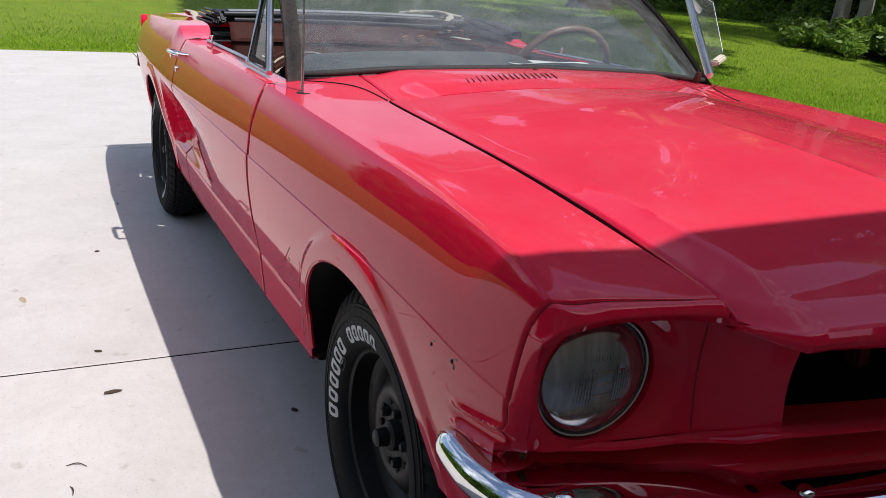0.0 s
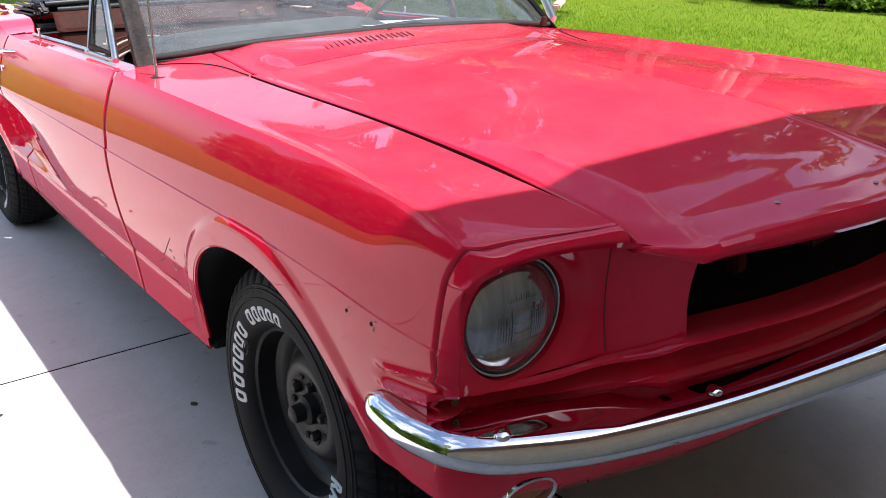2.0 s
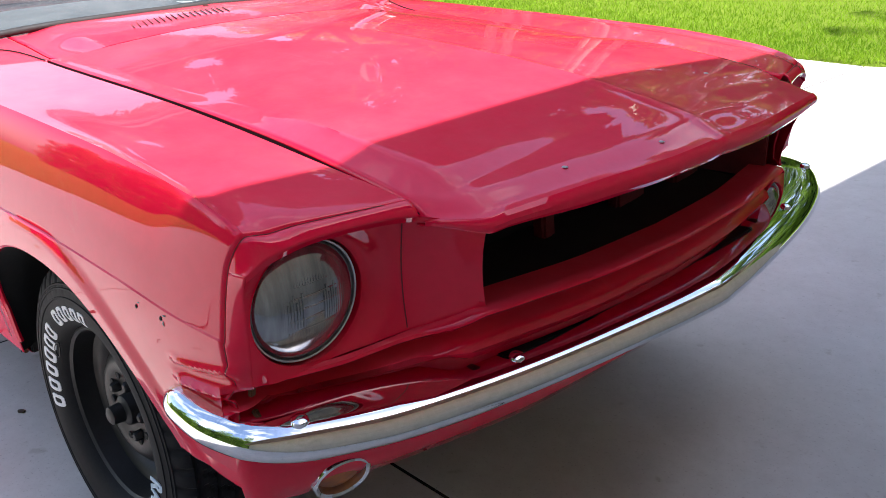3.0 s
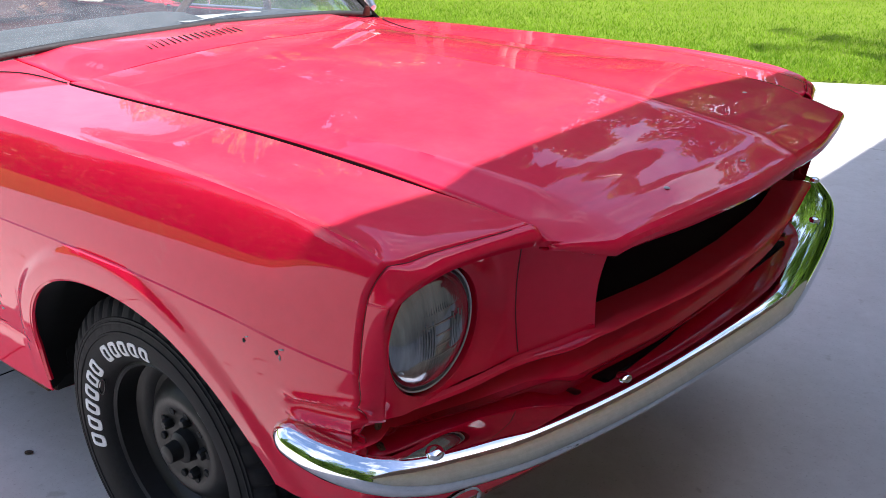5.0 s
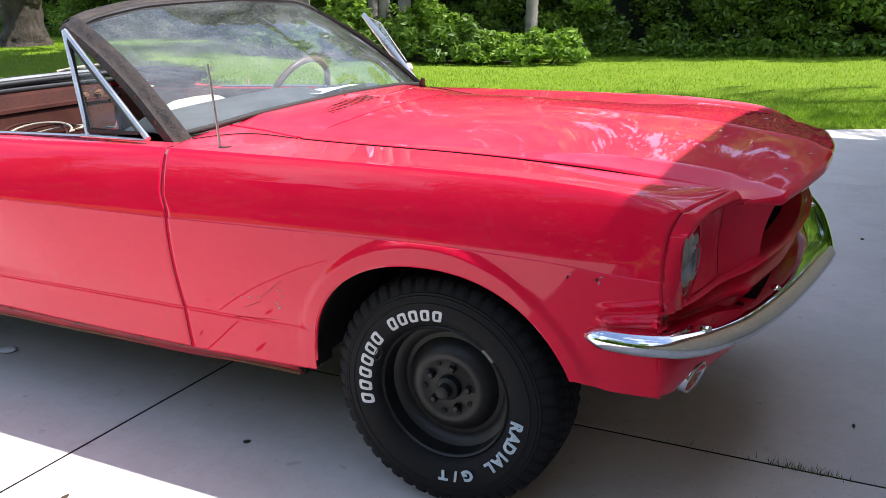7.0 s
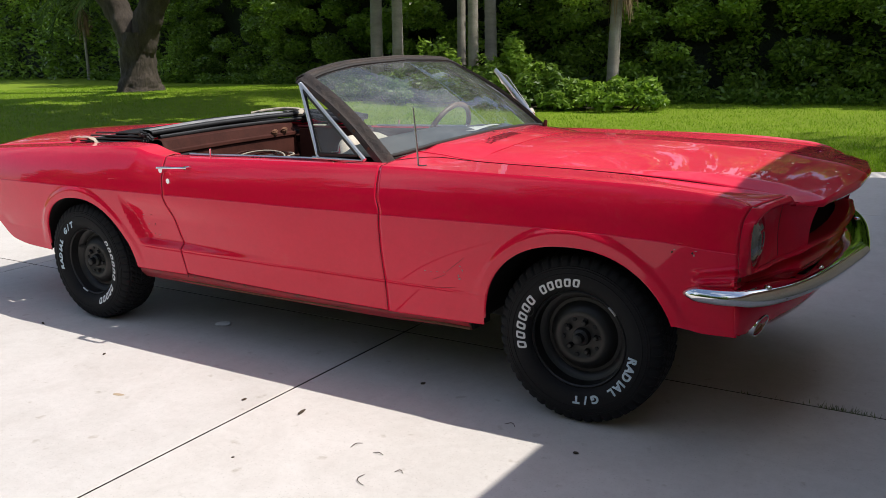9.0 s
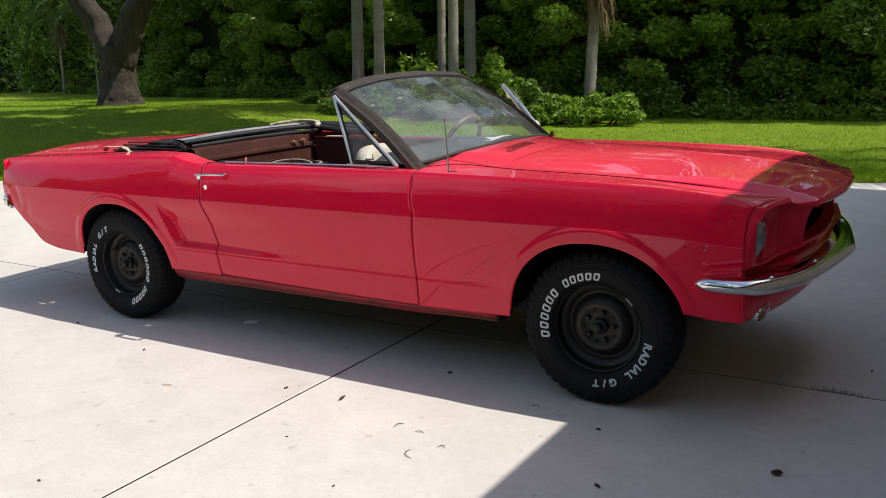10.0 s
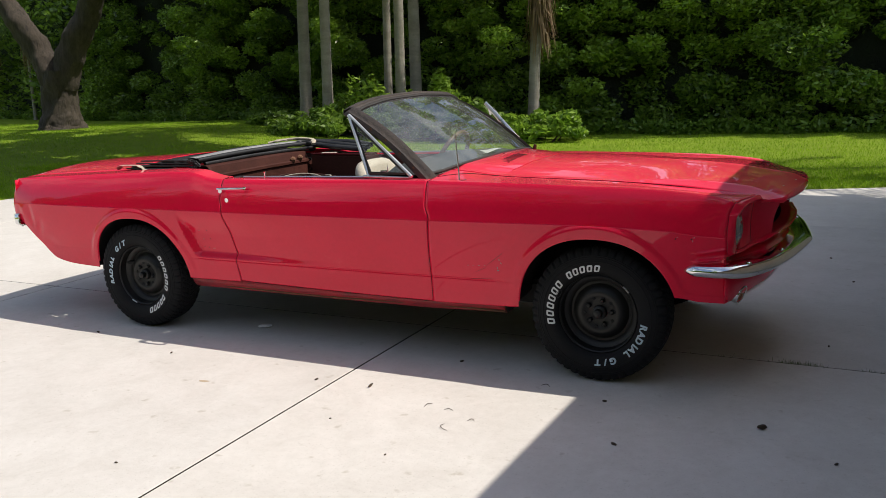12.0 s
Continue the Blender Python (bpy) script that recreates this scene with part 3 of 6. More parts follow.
for s, side in ((-1, "right"), (1, "left")):
    fx = arch_columns(-0.8185, 0.556, -0.002, 0.370)
    front_fender = flank("front_fender", fx, low_with_arch(fender_low, -0.002, 0.370, 0.682), hood_seam_y, lambda x: SEAMZ(x) - 0.0012, s, car, fshift=f_front, rshift=f_rear, nose=seam_sweep)
    door = flank("door", np.linspace(-2.0535, -0.8215, 110), sill, lambda x: 0.715, lambda x: ZS(x) + 0.002, s, car, fshift=f_rear, rshift=d_rear)
    qx = arch_columns(-3.80, -2.057, -2.725, 0.364)
    quarter_inner = curve1([-3.84, -3.1, -2.9, -2.3, -2.05], [0.60, 0.615, 0.64, 0.66, 0.70])
    quarter = flank("quarter_panel", qx, low_with_arch(tail_low, -2.725, 0.364, 0.662), quarter_inner, lambda x: ZS(x) + 0.006, s, car, fshift=d_rear)
    # rocker below the door
    rx = np.linspace(-2.352, -0.448, 40)
    prof = lambda x: [(side_y(x, sill(x)) - 0.006, float(sill(x)) - 0.004), (side_y(x, sill(x)) - 0.016, 0.300), (side_y(x, sill(x)) - 0.040, 0.272), (0.66, 0.262)]
    sheet("rocker_panel", [[(x, s * y, z + 0.010 * float(smooth01(-0.9, -0.5, x))) for y, z in prof(x)] for x in rx], SILL, car, "red sill with scraped, rusty lower edge", out=(0, s, -0.3), thick=0.003)
    # two black boxes added to hide pale lit faces behind the front wheel
    part("arch_mask", box_bm((0.03, 0.22, 0.18), (-0.410, s * 0.63, 0.44), 0.004), BLACK, car)
    part("sill_mask", box_bm((0.012, 0.13, 0.042), (-0.446, s * 0.685, 0.304), 0.003), BLACK, car)
    edge = [(x, s * (side_y(x, sill(x)) - 0.030 + 0.003 * math.sin(9 * x)), 0.287 + 0.004 * math.sin(5 * x) + 0.008 * float(smooth01(-0.9, -0.5, x))) for x in rx]
    tube("rust_edge", edge, 0.007, RUST, car, sides=6, flat=0.9)
    # black strips and lines in the door seams put the gaps' shade into colour
    for xj, sh in ((-0.820, f_rear), (-2.055, d_rear)):
        q = section(xj, 0.34 if xj < 0.5 else 0.41, 0.60, 0.90 if xj < 0 else 0.845, lip=0)[::3]
        sheet("seam_shade", [[(xj + float(sh(z)) + o, s * (y - 0.010), z - 0.006) for y, z in q] for o in (-0.025, 0.025)], BLACK, car, out=(0, s, 0))
        q = section(xj, 0.32, 0.72, 0.90, lip=0)
        tube("panel_gap", [(xj + float(sh(z)), s * (y - 0.0008), z - 0.0004) for y, z in q[::2] if z < 0.905], 0.0013, BLACK, car, sides=6)
    # wheel wells
    for xc, a, top in ((-0.002, 0.370, 0.682), (-2.725, 0.364, 0.662)):
        t = np.linspace(0.30 if xc > -1 else 0.06, np.pi - (0.06 if xc > -1 else 0.10), 40)
        wx = xc + (a + 0.001) * np.cos(t)
        wz = np.where(np.sin(t) > 0, np.maximum(arch_z(np.clip(wx, xc - a * 0.9999, xc + a * 0.9999), xc, a, top), 0.30), 0.30 + 0.25 * np.sin(t))
        wz = np.maximum(wz, 0.332)
        ys = [float(np.mean(side_y(xc + 0.3, 0.5))) - 0.004, 0.77, 0.74, 0.40]
        rows = []
        for k, yy in enumerate(ys):
            g = (0.0, 0.008, 0.03, 0.05)[k]
            yv = [side_y(x, max(z, 0.3)) - 0.002 if k == 0 else yy for x, z in zip(wx, wz)]
            rows.append([(x + g * math.cos(q), s * y, z + g * math.sin(q)) for x, y, z, q in zip(wx, yv, wz, t)])
        sheet("wheel_well", rows, BLACK, car, "black wheel well")
        lip = [(x, s * (side_y(x, z) - 0.006), z + 0.001) for x, z in zip(wx, wz) if z > 0.335]
        tube("arch_lip", lip, 0.0055, RED, car, sides=6)

# hood
FRONT_X = curve1([0, 0.13, 0.33, 0.45, 0.505, 0.535, 0.5585], [0.806, 0.803, 0.778, 0.757, 0.744, 0.706, 0.668])
REAR_X = curve1([0, 0.3, 0.5585], [-0.470, -0.500, -0.548])
HOOD_MID = curve1([-0.56, -0.3, 0.0, 0.3, 0.5, 0.65, 0.75, 0.81], [0.962, 0.961, 0.955, 0.941, 0.924, 0.902, 0.884, 0.869])
CREASE_Y = curve1([-0.56, 0.0, 0.3, 0.55, 0.71, 0.81], [0.515, 0.512, 0.508, 0.500, 0.490, 0.485])


def hood_z(x, y):
    y = np.abs(y)
    seam, mid, cy = SEAMZ(x) + 0.001, HOOD_MID(x), CREASE_Y(x)
    lift = 0.002 + 0.028 * smooth01(-0.05, 0.50, x) * (1 - 0.55 * smooth01(0.60, 0.76, x))
    at = seam + lift
    inner = mid - (mid - at) * np.minimum(y / cy, 1) ** (2.2 - 0.95 * smooth01(-0.2, 0.35, x)) + 0.003 * np.exp(-y / 0.018) * smooth01(-0.3, 0.4, x)
    k = np.clip((y - cy) / (0.5585 - cy), 0, 1)
    outer = at + (seam - at) * (0.75 * k + 0.25 * k**0.6)
    return np.where(y < cy, inner, outer)


cols = []
ysamp = np.unique(np.r_[np.linspace(-0.5585, 0.5585, 91), np.linspace(-0.03, 0.03, 11), -0.505, 0.505])
for u in np.r_[np.linspace(0, 0.72, 40), np.linspace(0.73, 1, 44)]:
    row = []
    for y in ysamp:
        x0, x1 = float(REAR_X(abs(y))), float(FRONT_X(abs(y)))
        x = x0 + (x1 - x0) * u
        zz = float(hood_z(x, y))
        roll = smooth01(0.065, 0.0, x1 - x)
        row.append((x, y, zz - 0.010 * roll))
    cols.append(row)
# the lip rolls over and folds down under the leading edge
for dx, dz in ((0.007, -0.007), (0.010, -0.016), (0.009, -0.026), (0.003, -0.034), (-0.010, -0.037), (-0.03, -0.036)):
    cols.append([(p[0] + dx * float(1 - 0.6 * smooth01(0.50, 0.56, abs(p[1]))), p[1], p[2] + dz * float(1 - 0.30 * smooth01(0.30, 0.50, abs(p[1])) - 0.45 * smooth01(0.50, 0.56, abs(p[1])))) for p in cols[83]])
skirt = [[(p[0], p[1], p[2] - 0.025) for p in cols[0]]]
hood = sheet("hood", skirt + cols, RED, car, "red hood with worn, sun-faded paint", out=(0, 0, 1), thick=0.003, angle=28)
# flange coloured black: shade of the hood gap is put into it
for s in (-1, 1):
    sheet("hood_flange", [[(float(REAR_X(0.56)) + (0.668 - float(REAR_X(0.56))) * u, s * (0.5602 - 0.002 * k), float(hood_z(float(REAR_X(0.56)) + (0.668 - float(REAR_X(0.56))) * u, 0.5585)) - 0.0006 - (0.004 + 0.026 * float(smooth01(0.96, 0.80, u))) * k) for k in (0, 1)] for u in np.linspace(0, 0.995, 40)], BLACK, car)

# black strip below the gap stands in for its shade
for s in (-1, 1):
    sheet("hood_gap_shade", [[(x, s * y, float(SEAMZ(x)) - 0.005) for y in (0.553, 0.572)] for x in np.linspace(-0.545, 0.640, 40)], BLACK, car, "black strip standing in for shade in the gap beside the hood", out=(0, 0, 1))


def dense_line(p, n):
    """Points evenly along a smooth curve through a few."""
    p = np.asarray(p, float)
    u = np.linspace(0, len(p) - 1, n)
    return np.stack([curve1(range(len(p)), p[:, i])(u) for i in range(p.shape[1])], -1)


# cowl between hood and windshield
WS_BASE_X = curve1([0, 0.35, 0.60, 0.70], [-0.772, -0.792, -0.832, -0.872])
WS_BASE_Z = curve1([0, 0.4, 0.70], [0.975, 0.962, 0.932])
cols = []
for v in np.linspace(-0.545, 0.545, 61):
    x0, x1 = float(REAR_X(abs(v))) - 0.006, float(WS_BASE_X(abs(v))) + 0.004
    z0, z1 = float(hood_z(x0, v)), float(WS_BASE_Z(abs(v)))
    cols.append([(x0, v, z0 - 0.02)] + [(x0 + (x1 - x0) * u, v, z0 + (z1 - z0) * u + 0.004 * math.sin(math.pi * u)) for u in np.linspace(0, 1, 14)])
    k = float(smooth01(0.42, 0.545, abs(v)))
    cols[-1] = [(x, y, z - (0 if i == 0 else k * (z - float(SEAMZ(x)) - 0.0005))) for i, (x, y, z) in enumerate(cols[-1])]
cowl = sheet("cowl_panel", cols, RED, car, out=(0, 0, 1), thick=0.003)
for k in range(17):
    y = -0.315 + 0.0165 * k
    x = -0.625 - 0.004 * (k % 2)
    z = float(hood_z(-0.55, y)) + 0.0125
    part("vent_slot", box_bm((0.070, 0.0022, 0.0014), (x, y, z - 0.0012), 0.0, Euler((0, radians(3), radians(-16)))), BLACK, cowl)

for s in (-1, 1):
    pts = []
    for x, y in dense_line([(-0.552, 0.562), (-0.590, 0.566), (-0.650, 0.578), (-0.710, 0.602), (-0.765, 0.645), (-0.815, 0.700)], 24):
        ye, ze, yi, zi = float(YS(x)) - 0.018, float(ZS(x)) + 0.001, 0.5475, float(SEAMZ(x))
        pts.append((x, s * y, zi + (ze - zi) * (y - yi) / (ye - yi) + 0.0006))
    tube("cowl_seam", pts, 0.0014, BLACK, car, sides=6)

# headlight surrounds and grille sides
TOP = np.array([(0.601, 0.797, 0.806), (0.613, 0.768, 0.824), (0.630, 0.700, 0.839), (0.648, 0.632, 0.842), (0.668, 0.566, 0.838), (0.702, 0.530, 0.833), (0.743, 0.505, 0.832)])
BOT = np.array([(0.582, 0.792, 0.638), (0.588, 0.750, 0.631), (0.594, 0.670, 0.632), (0.607, 0.610, 0.638), (0.625, 0.556, 0.646), (0.662, 0.508, 0.660), (0.702, 0.470, 0.680)])
SET = np.array([0.001, 0.018, 0.038, 0.038, 0.034, 0.020, 0.006])


def dense(p, n):
    k = np.arange(len(p))
    u = np.linspace(0, len(p) - 1, n)
    return np.stack([curve1(k, p[:, i])(u) for i in range(p.shape[1])], -1) if p.ndim > 1 else curve1(k, p)(u)


HL_Y, HL_Z, HL_R, HL_X = 0.700, 0.732, 0.0905, 0.574


def fender_edge():
    """The fender's front edge, from its foot over the shoulder to the hood seam."""
    p = section(0.556, float(fender_low(0.556)), float(hood_seam_y(0.556)), float(SEAMZ(0.556)), lip=0)
    return np.stack([0.5572 + f_front(p[:, 1]) + seam_sweep(p), p[:, 0], p[:, 1]], -1)


EDGE = fender_edge()
for s in (-1, 1):
    T, B, S = dense(TOP, 61), dense(BOT, 61), dense(SET, 61)
    M = np.array([1, s, 1])
    p = np.array([[T[i] - [S[i], 0, 0.004] + (B[i] - T[i] + [S[i], 0, 0.004]) * v + np.array([-0.008 * math.sin(math.pi * v), 0, 0]) for v in np.linspace(0, 1, 41)] for i in range(61)])
    verts, index, faces, p0 = [], {}, [], p.copy()
    for i in range(61):
        for j in range(41):
            q = p[i, j].copy()
            r = np.array([q[1] - HL_Y, q[2] - HL_Z])
            d = np.hypot(*r)
            q[0] += (0.588 - q[0]) * float(1 - smooth01(HL_R + 0.002, HL_R + 0.040, d)) 
            if HL_R - 0.005 < d < HL_R + 0.004:
                q[1:] = np.array([HL_Y, HL_Z]) + r / d * (HL_R + 0.001)
            index[i, j] = len(verts)
            p[i, j] = q
            verts.append(q * M)
    for i in range(60):
        for j in range(40):
            f = [(i, j), (i, j + 1), (i + 1, j + 1), (i + 1, j)]
            c = sum(p0[k] for k in f) / 4
            if math.hypot(c[1] - HL_Y, c[2] - HL_Z) > HL_R - 0.001:
                faces.append([index[k] for k in (f if s < 0 else f[::-1])])
    face = mesh_object("headlight_surround", verts, faces, RED, car, angle=40)
    sheet("brow", [[T[i] * M, (T[i] - [S[i] * 0.15, 0, 0.008]) * M, (T[i] - [S[i] * 0.5, 0, 0.006]) * M, (T[i] - [S[i], 0, 0.004]) * M] for i in range(61)], RED, car, angle=60)
    # rounded corner from the fender seam round to the lamp face
    crest = int(np.argmin(np.abs(EDGE[:140, 2] - 0.800)))
    up_ = EDGE[: crest + 1]
    wrap = []
    for z in np.linspace(0.800, 0.634, 30):
        a = np.array([np.interp(z, up_[:, 2], up_[:, c_]) for c_ in range(2)] + [z])
        b = np.array([np.interp(z, p[0, ::-1, 2], p[0, ::-1, c_]) for c_ in range(2)] + [z])
        c = np.array([a[0] + 0.55 * (b[0] - a[0]), a[1] - 0.14 * (a[1] - b[1]), z])
        wrap.append([((1 - v) ** 2 * a + 2 * v * (1 - v) * c + v * v * b) * M for v in np.linspace(0, 1, 10)])
    a, b = EDGE[crest], T[0]
    c = np.array([a[0] + 0.55 * (b[0] - a[0]), a[1] - 0.14 * (a[1] - b[1]), a[2]])
    wrap.insert(0, [((1 - v) ** 2 * a + 2 * v * (1 - v) * c + v * v * b) * M for v in np.linspace(0, 1, 10)])
    sheet("surround_corner", wrap, RED, car, out=(0.3, s, 0), thick=0.003, angle=60)
    # brow top, from the seam over the crown to the leading edge
    over, lead = EDGE[crest:], T[:41]
    ua, ub = (np.r_[0, np.cumsum(np.linalg.norm(np.diff(q, axis=0), axis=1))] for q in (over, lead))
    back = []
    for u in np.linspace(0, 1, 50) ** 1.15:
        a = np.array([np.interp(u, ua / ua[-1], over[:, c_]) for c_ in range(3)])
        b = np.array([np.interp(u, ub / ub[-1], lead[:, c_]) for c_ in range(3)])
        k = float(smooth01(0.0, 0.22, u))
        c = (1 - k) * np.array([a[0] + 0.55 * (b[0] - a[0]), a[1] - 0.14 * (a[1] - b[1]), a[2]]) + k * ((a + b) / 2 + [0.004, 0, 0.009])
        back.append([((1 - v) ** 2 * a + 2 * v * (1 - v) * c + v * v * b) * M for v in np.linspace(0, 1, 10)])
    sheet("brow_top", back, RED, car, out=(0.2, 0, 1), thick=0.003, angle=60)
    tube("panel_gap", [(q + [0.001, 0, 0.0005]) * M for q in EDGE[::2] if q[2] > 0.60], 0.0006, DARKRED, car, sides=6)
    # casting seam between the lamp housing and the grille side
    k = 40
    tube("casting_seam", [(p[k, j] + [0.0005, 0, 0]) * M for j in range(1, 40)], 0.0009, DARKRED, face, sides=5)
    tube("pressed_mark", [np.array([0.688, 0.492, 0.775]) * M, np.array([0.680, 0.488, 0.72]) * M, np.array([0.684, 0.484, 0.690]) * M, np.array([0.700, 0.474, 0.686]) * M], 0.0022, RED, face, sides=6)
    # sealed beam with chrome ring
    lamp = lathe("headlight", [(0.030, 0.0), (0.0285, 0.02), (0.025, 0.045), (0.018, 0.068), (0.008, 0.082), (0.000, 0.0865)], 48, LENS, car, "round sealed-beam headlight with fluted, dusty glass", "x", (HL_X, s * HL_Y, HL_Z), 60)
    lathe("lamp_bucket", [(-0.03, 0.0900), (-0.03, 0.0935), (0.012, 0.0925), (0.016, 0.0915)], 48, RED, lamp, "red lamp bucket", "x", (HL_X, s * HL_Y, HL_Z))
    lathe("headlight_ring", [(-0.02, 0.0905), (0.004, 0.0905), (0.008, 0.0885), (0.007, 0.0862), (0.0, 0.0855)], 48, ALLOY, lamp, "dull metal ring", "x", (HL_X, s * HL_Y, HL_Z))
    def on_lens(y, z):
        return (HL_X + 0.030 - 0.030 * (math.hypot(y, z) / 0.0865) ** 2.4 * 0.98 + 0.0003, s * HL_Y + y, HL_Z + z)

    for k in range(-18, 19):
        y = k * 0.0044
        h = math.sqrt(max(0.0, 0.081**2 - y * y))
        for z0, z1 in ((-h, -0.030), (-0.026, 0.012 + 0.006 * (k % 3)), (0.034, min(h, 0.060))):
            if abs(k) < 4 and z0 == -0.026 or z1 - z0 < 0.006 or z0 < -h or z1 > h:
                continue
            tube("flute", [on_lens(y, z) for z in np.linspace(z0, z1, 5)], 0.0015, LENS, lamp, sides=5)
    for k in range(7):
        z = -0.030 + 0.016 * k
        h = (0.9 - 0.25 * (k % 2)) * math.sqrt(max(0.0, 0.081**2 - z * z))
        tube("flute", [on_lens(y, z) for y in np.linspace(-h, h * (0.6 + 0.4 * (k % 2)), 9)], 0.0009, LENS, lamp, sides=5)

# fascia below the lamps and the grille opening
XG = curve1([0, 0.2, 0.40, 0.47, 0.556, 0.67, 0.76, 0.80, 0.826], [0.742, 0.734, 0.704, 0.692, 0.628, 0.592, 0.570, 0.561, 0.553])
ZG = curve1([0, 0.40, 0.47, 0.51, 0.556, 0.67, 0.80], [0.676, 0.679, 0.680, 0.660, 0.646, 0.633, 0.640])
cols, low = [], []
for y in np.linspace(-0.826, 0.826, 111):
    a = abs(y)
    x, z = float(XG(a)), float(ZG(a))
    n = float(smooth01(0.60, 0.45, a))
    e_ = float(smooth01(0.826, 0.79, a))
    k = e_ * (1 - 0.25 * n)
    cols.append([(x - 0.05 * n, y, z - 0.002), (x, y, z), (x + 0.010 * e_ + 0.012 * n, y, z - 0.002), (x + 0.012 * e_ + 0.014 * n, y, z - 0.007), (x + 0.006 * e_ + 0.010 * n, y, z - 0.012 - 0.004 * n),
                 (x - 0.055 * k, y, z - 0.016 - 0.010 * n), (x - 0.060 * k, y, z - 0.036 - 0.018 * n), (x + 0.002 * e_ - 0.022 * n, y, z - 0.041 - 0.02 * n), (x + 0.016 * e_ - 0.024 * n, y, z - 0.046 - 0.022 * n), (x + 0.021 * e_ - 0.024 * n, y, z - 0.056 - 0.022 * n), (x + 0.010 * e_ - 0.022 * n, y, z - 0.070 - 0.02 * n), (x - 0.02, y * (0.97 + 0.03 * n), z - 0.082 - 0.02 * n), (x - 0.05, y * 0.955, 0.53)])
fascia = sheet("front_fascia", cols, RED, car, "red pressed panel below the empty grille opening", out=(1, 0, 0.5), angle=50)
XV = curve1([0, 0.3, 0.55, 0.70, 0.79, 0.82], [0.735, 0.715, 0.665, 0.618, 0.580, 0.556])
for y in np.linspace(-0.818, 0.818, 101):
    a = abs(y)
    x = float(XV(a))
    w_ = float(smooth01(0.818, 0.68, a))
    lift = 0.022 * float(smooth01(0.72, 0.818, a))
    low.append([(x, y, 0.56), (x + 0.004 * w_, y, 0.50), (x - 0.012 * w_, y * (1 - 0.003 * (1 - w_)), 0.456 + lift), (x - 0.045 * w_, y * (0.991 + 0.004 * w_), 0.428 - 0.011 * w_ + lift), (x - 0.085 * w_, y * 0.985, 0.419 - 0.018 * w_ + lift), (x - 0.10 * w_, y * 0.975, 0.423 - 0.018 * w_ + lift)])
valance = sheet("front_valance", low, RED, car, out=(1, 0, -0.3), thick=0.003, angle=50)
for s in (-1, 1):
    m = Matrix.Translation((0.591, s * 0.674, 0.446)) @ Euler((0, radians(20), s * radians(14))).to_matrix().to_4x4()
    lamp = lathe("turn_lamp", [(0.016, 0.0), (0.014, 0.018), (0.010, 0.030), (0.004, 0.036)], 32, AMBER, car, "amber turn lamp in a chrome ring", "x")
    lamp.matrix_local = m
    lamp.scale = (1, 1.05, 1.0)
    lathe("lamp_ring", [(-0.05, 0.044), (0.012, 0.045), (0.020, 0.043), (0.022, 0.040), (0.019, 0.036), (0.0, 0.034)], 36, CHROME, lamp, "chrome ring", "x")

# front bumper: a wrapped blade
path = dense(np.array([(0.388, 0.806), (0.42, 0.818), (0.50, 0.825), (0.575, 0.812), (0.630, 0.775), (0.675, 0.690), (0.715, 0.570), (0.748, 0.430), (0.777, 0.250), (0.799, 0.08), (0.806, 0.0)]), 61)
full = np.concatenate([path * [1, -1], path[::-1][1:]])
blade = [(-0.085, 0.036), (-0.060, 0.037), (-0.030, 0.0375), (-0.010, 0.037), (0.008, 0.0355), (0.020, 0.032), (0.030, 0.0255), (0.037, 0.0175), (0.0415, 0.009), (0.0428, 0.002), (0.041, -0.005), (0.035, -0.012), (0.025, -0.018), (0.010, -0.023), (-0.016, -0.025)]
cols = []
L = np.r_[0, np.cumsum(np.hypot(*np.diff(full, axis=0).T))]
for i in range(len(full)):
    d = full[min(i + 1, len(full) - 1)] - full[max(i - 1, 0)]
    nrm = np.array([d[1], -d[0]]) / np.hypot(*d)
    if nrm @ np.array([1.0, np.sign(full[i][1]) * 0.5]) < 0:
        nrm = -nrm
    e = min(L[i], L[-1] - L[i])
    tip = math.sqrt(min(1.0, e / 0.05)) if e < 0.05 else 1.0
    tall = (0.84 + 0.16 * smooth01(0.05, 0.30, e)) * max(tip, 0.08)
    wide = float(smooth01(0.0, 0.34, e))
    out_ = max(tip, 0.1) * (0.74 + 0.26 * float(smooth01(0.22, 0.42, e)))
    under = tall * (1.35 - 0.35 * float(smooth01(0.05, 0.40, e)) - 0.40 * float(smooth01(0.42, 0.70, e)))
    ring = []
    for o, h in blade:
        o = max(o, -0.022 - 0.063 * wide) if o < 0 else o * out_
        ring.append((full[i][0] + nrm[0] * o, full[i][1] + nrm[1] * o, 0.563 + h * (tall if h > 0 else under)))
    cols.append(ring)
bumper = sheet("front_bumper", cols, CHROME, car, "chrome front bumper with light scuffs", out=(1, 0, 0.2), thick=0.003, angle=180)
for s in (-1, 1):
    for bx, by, bz in ((0.643, 0.766, 0.600), (0.743, 0.446, 0.600)):
        bolt = lathe("bumper_bolt", [(0.0075, 0.0), (0.0068, 0.006), (0.004, 0.011), (0.0, 0.0125), (-0.008, 0.0125)], 20, CHROME, bumper, "round-headed chrome bolt", "z")
        bolt.matrix_local = Matrix.Translation((bx, s * by, bz - 0.001)) @ Euler((s * radians(-4), radians(9), 0)).to_matrix().to_4x4()

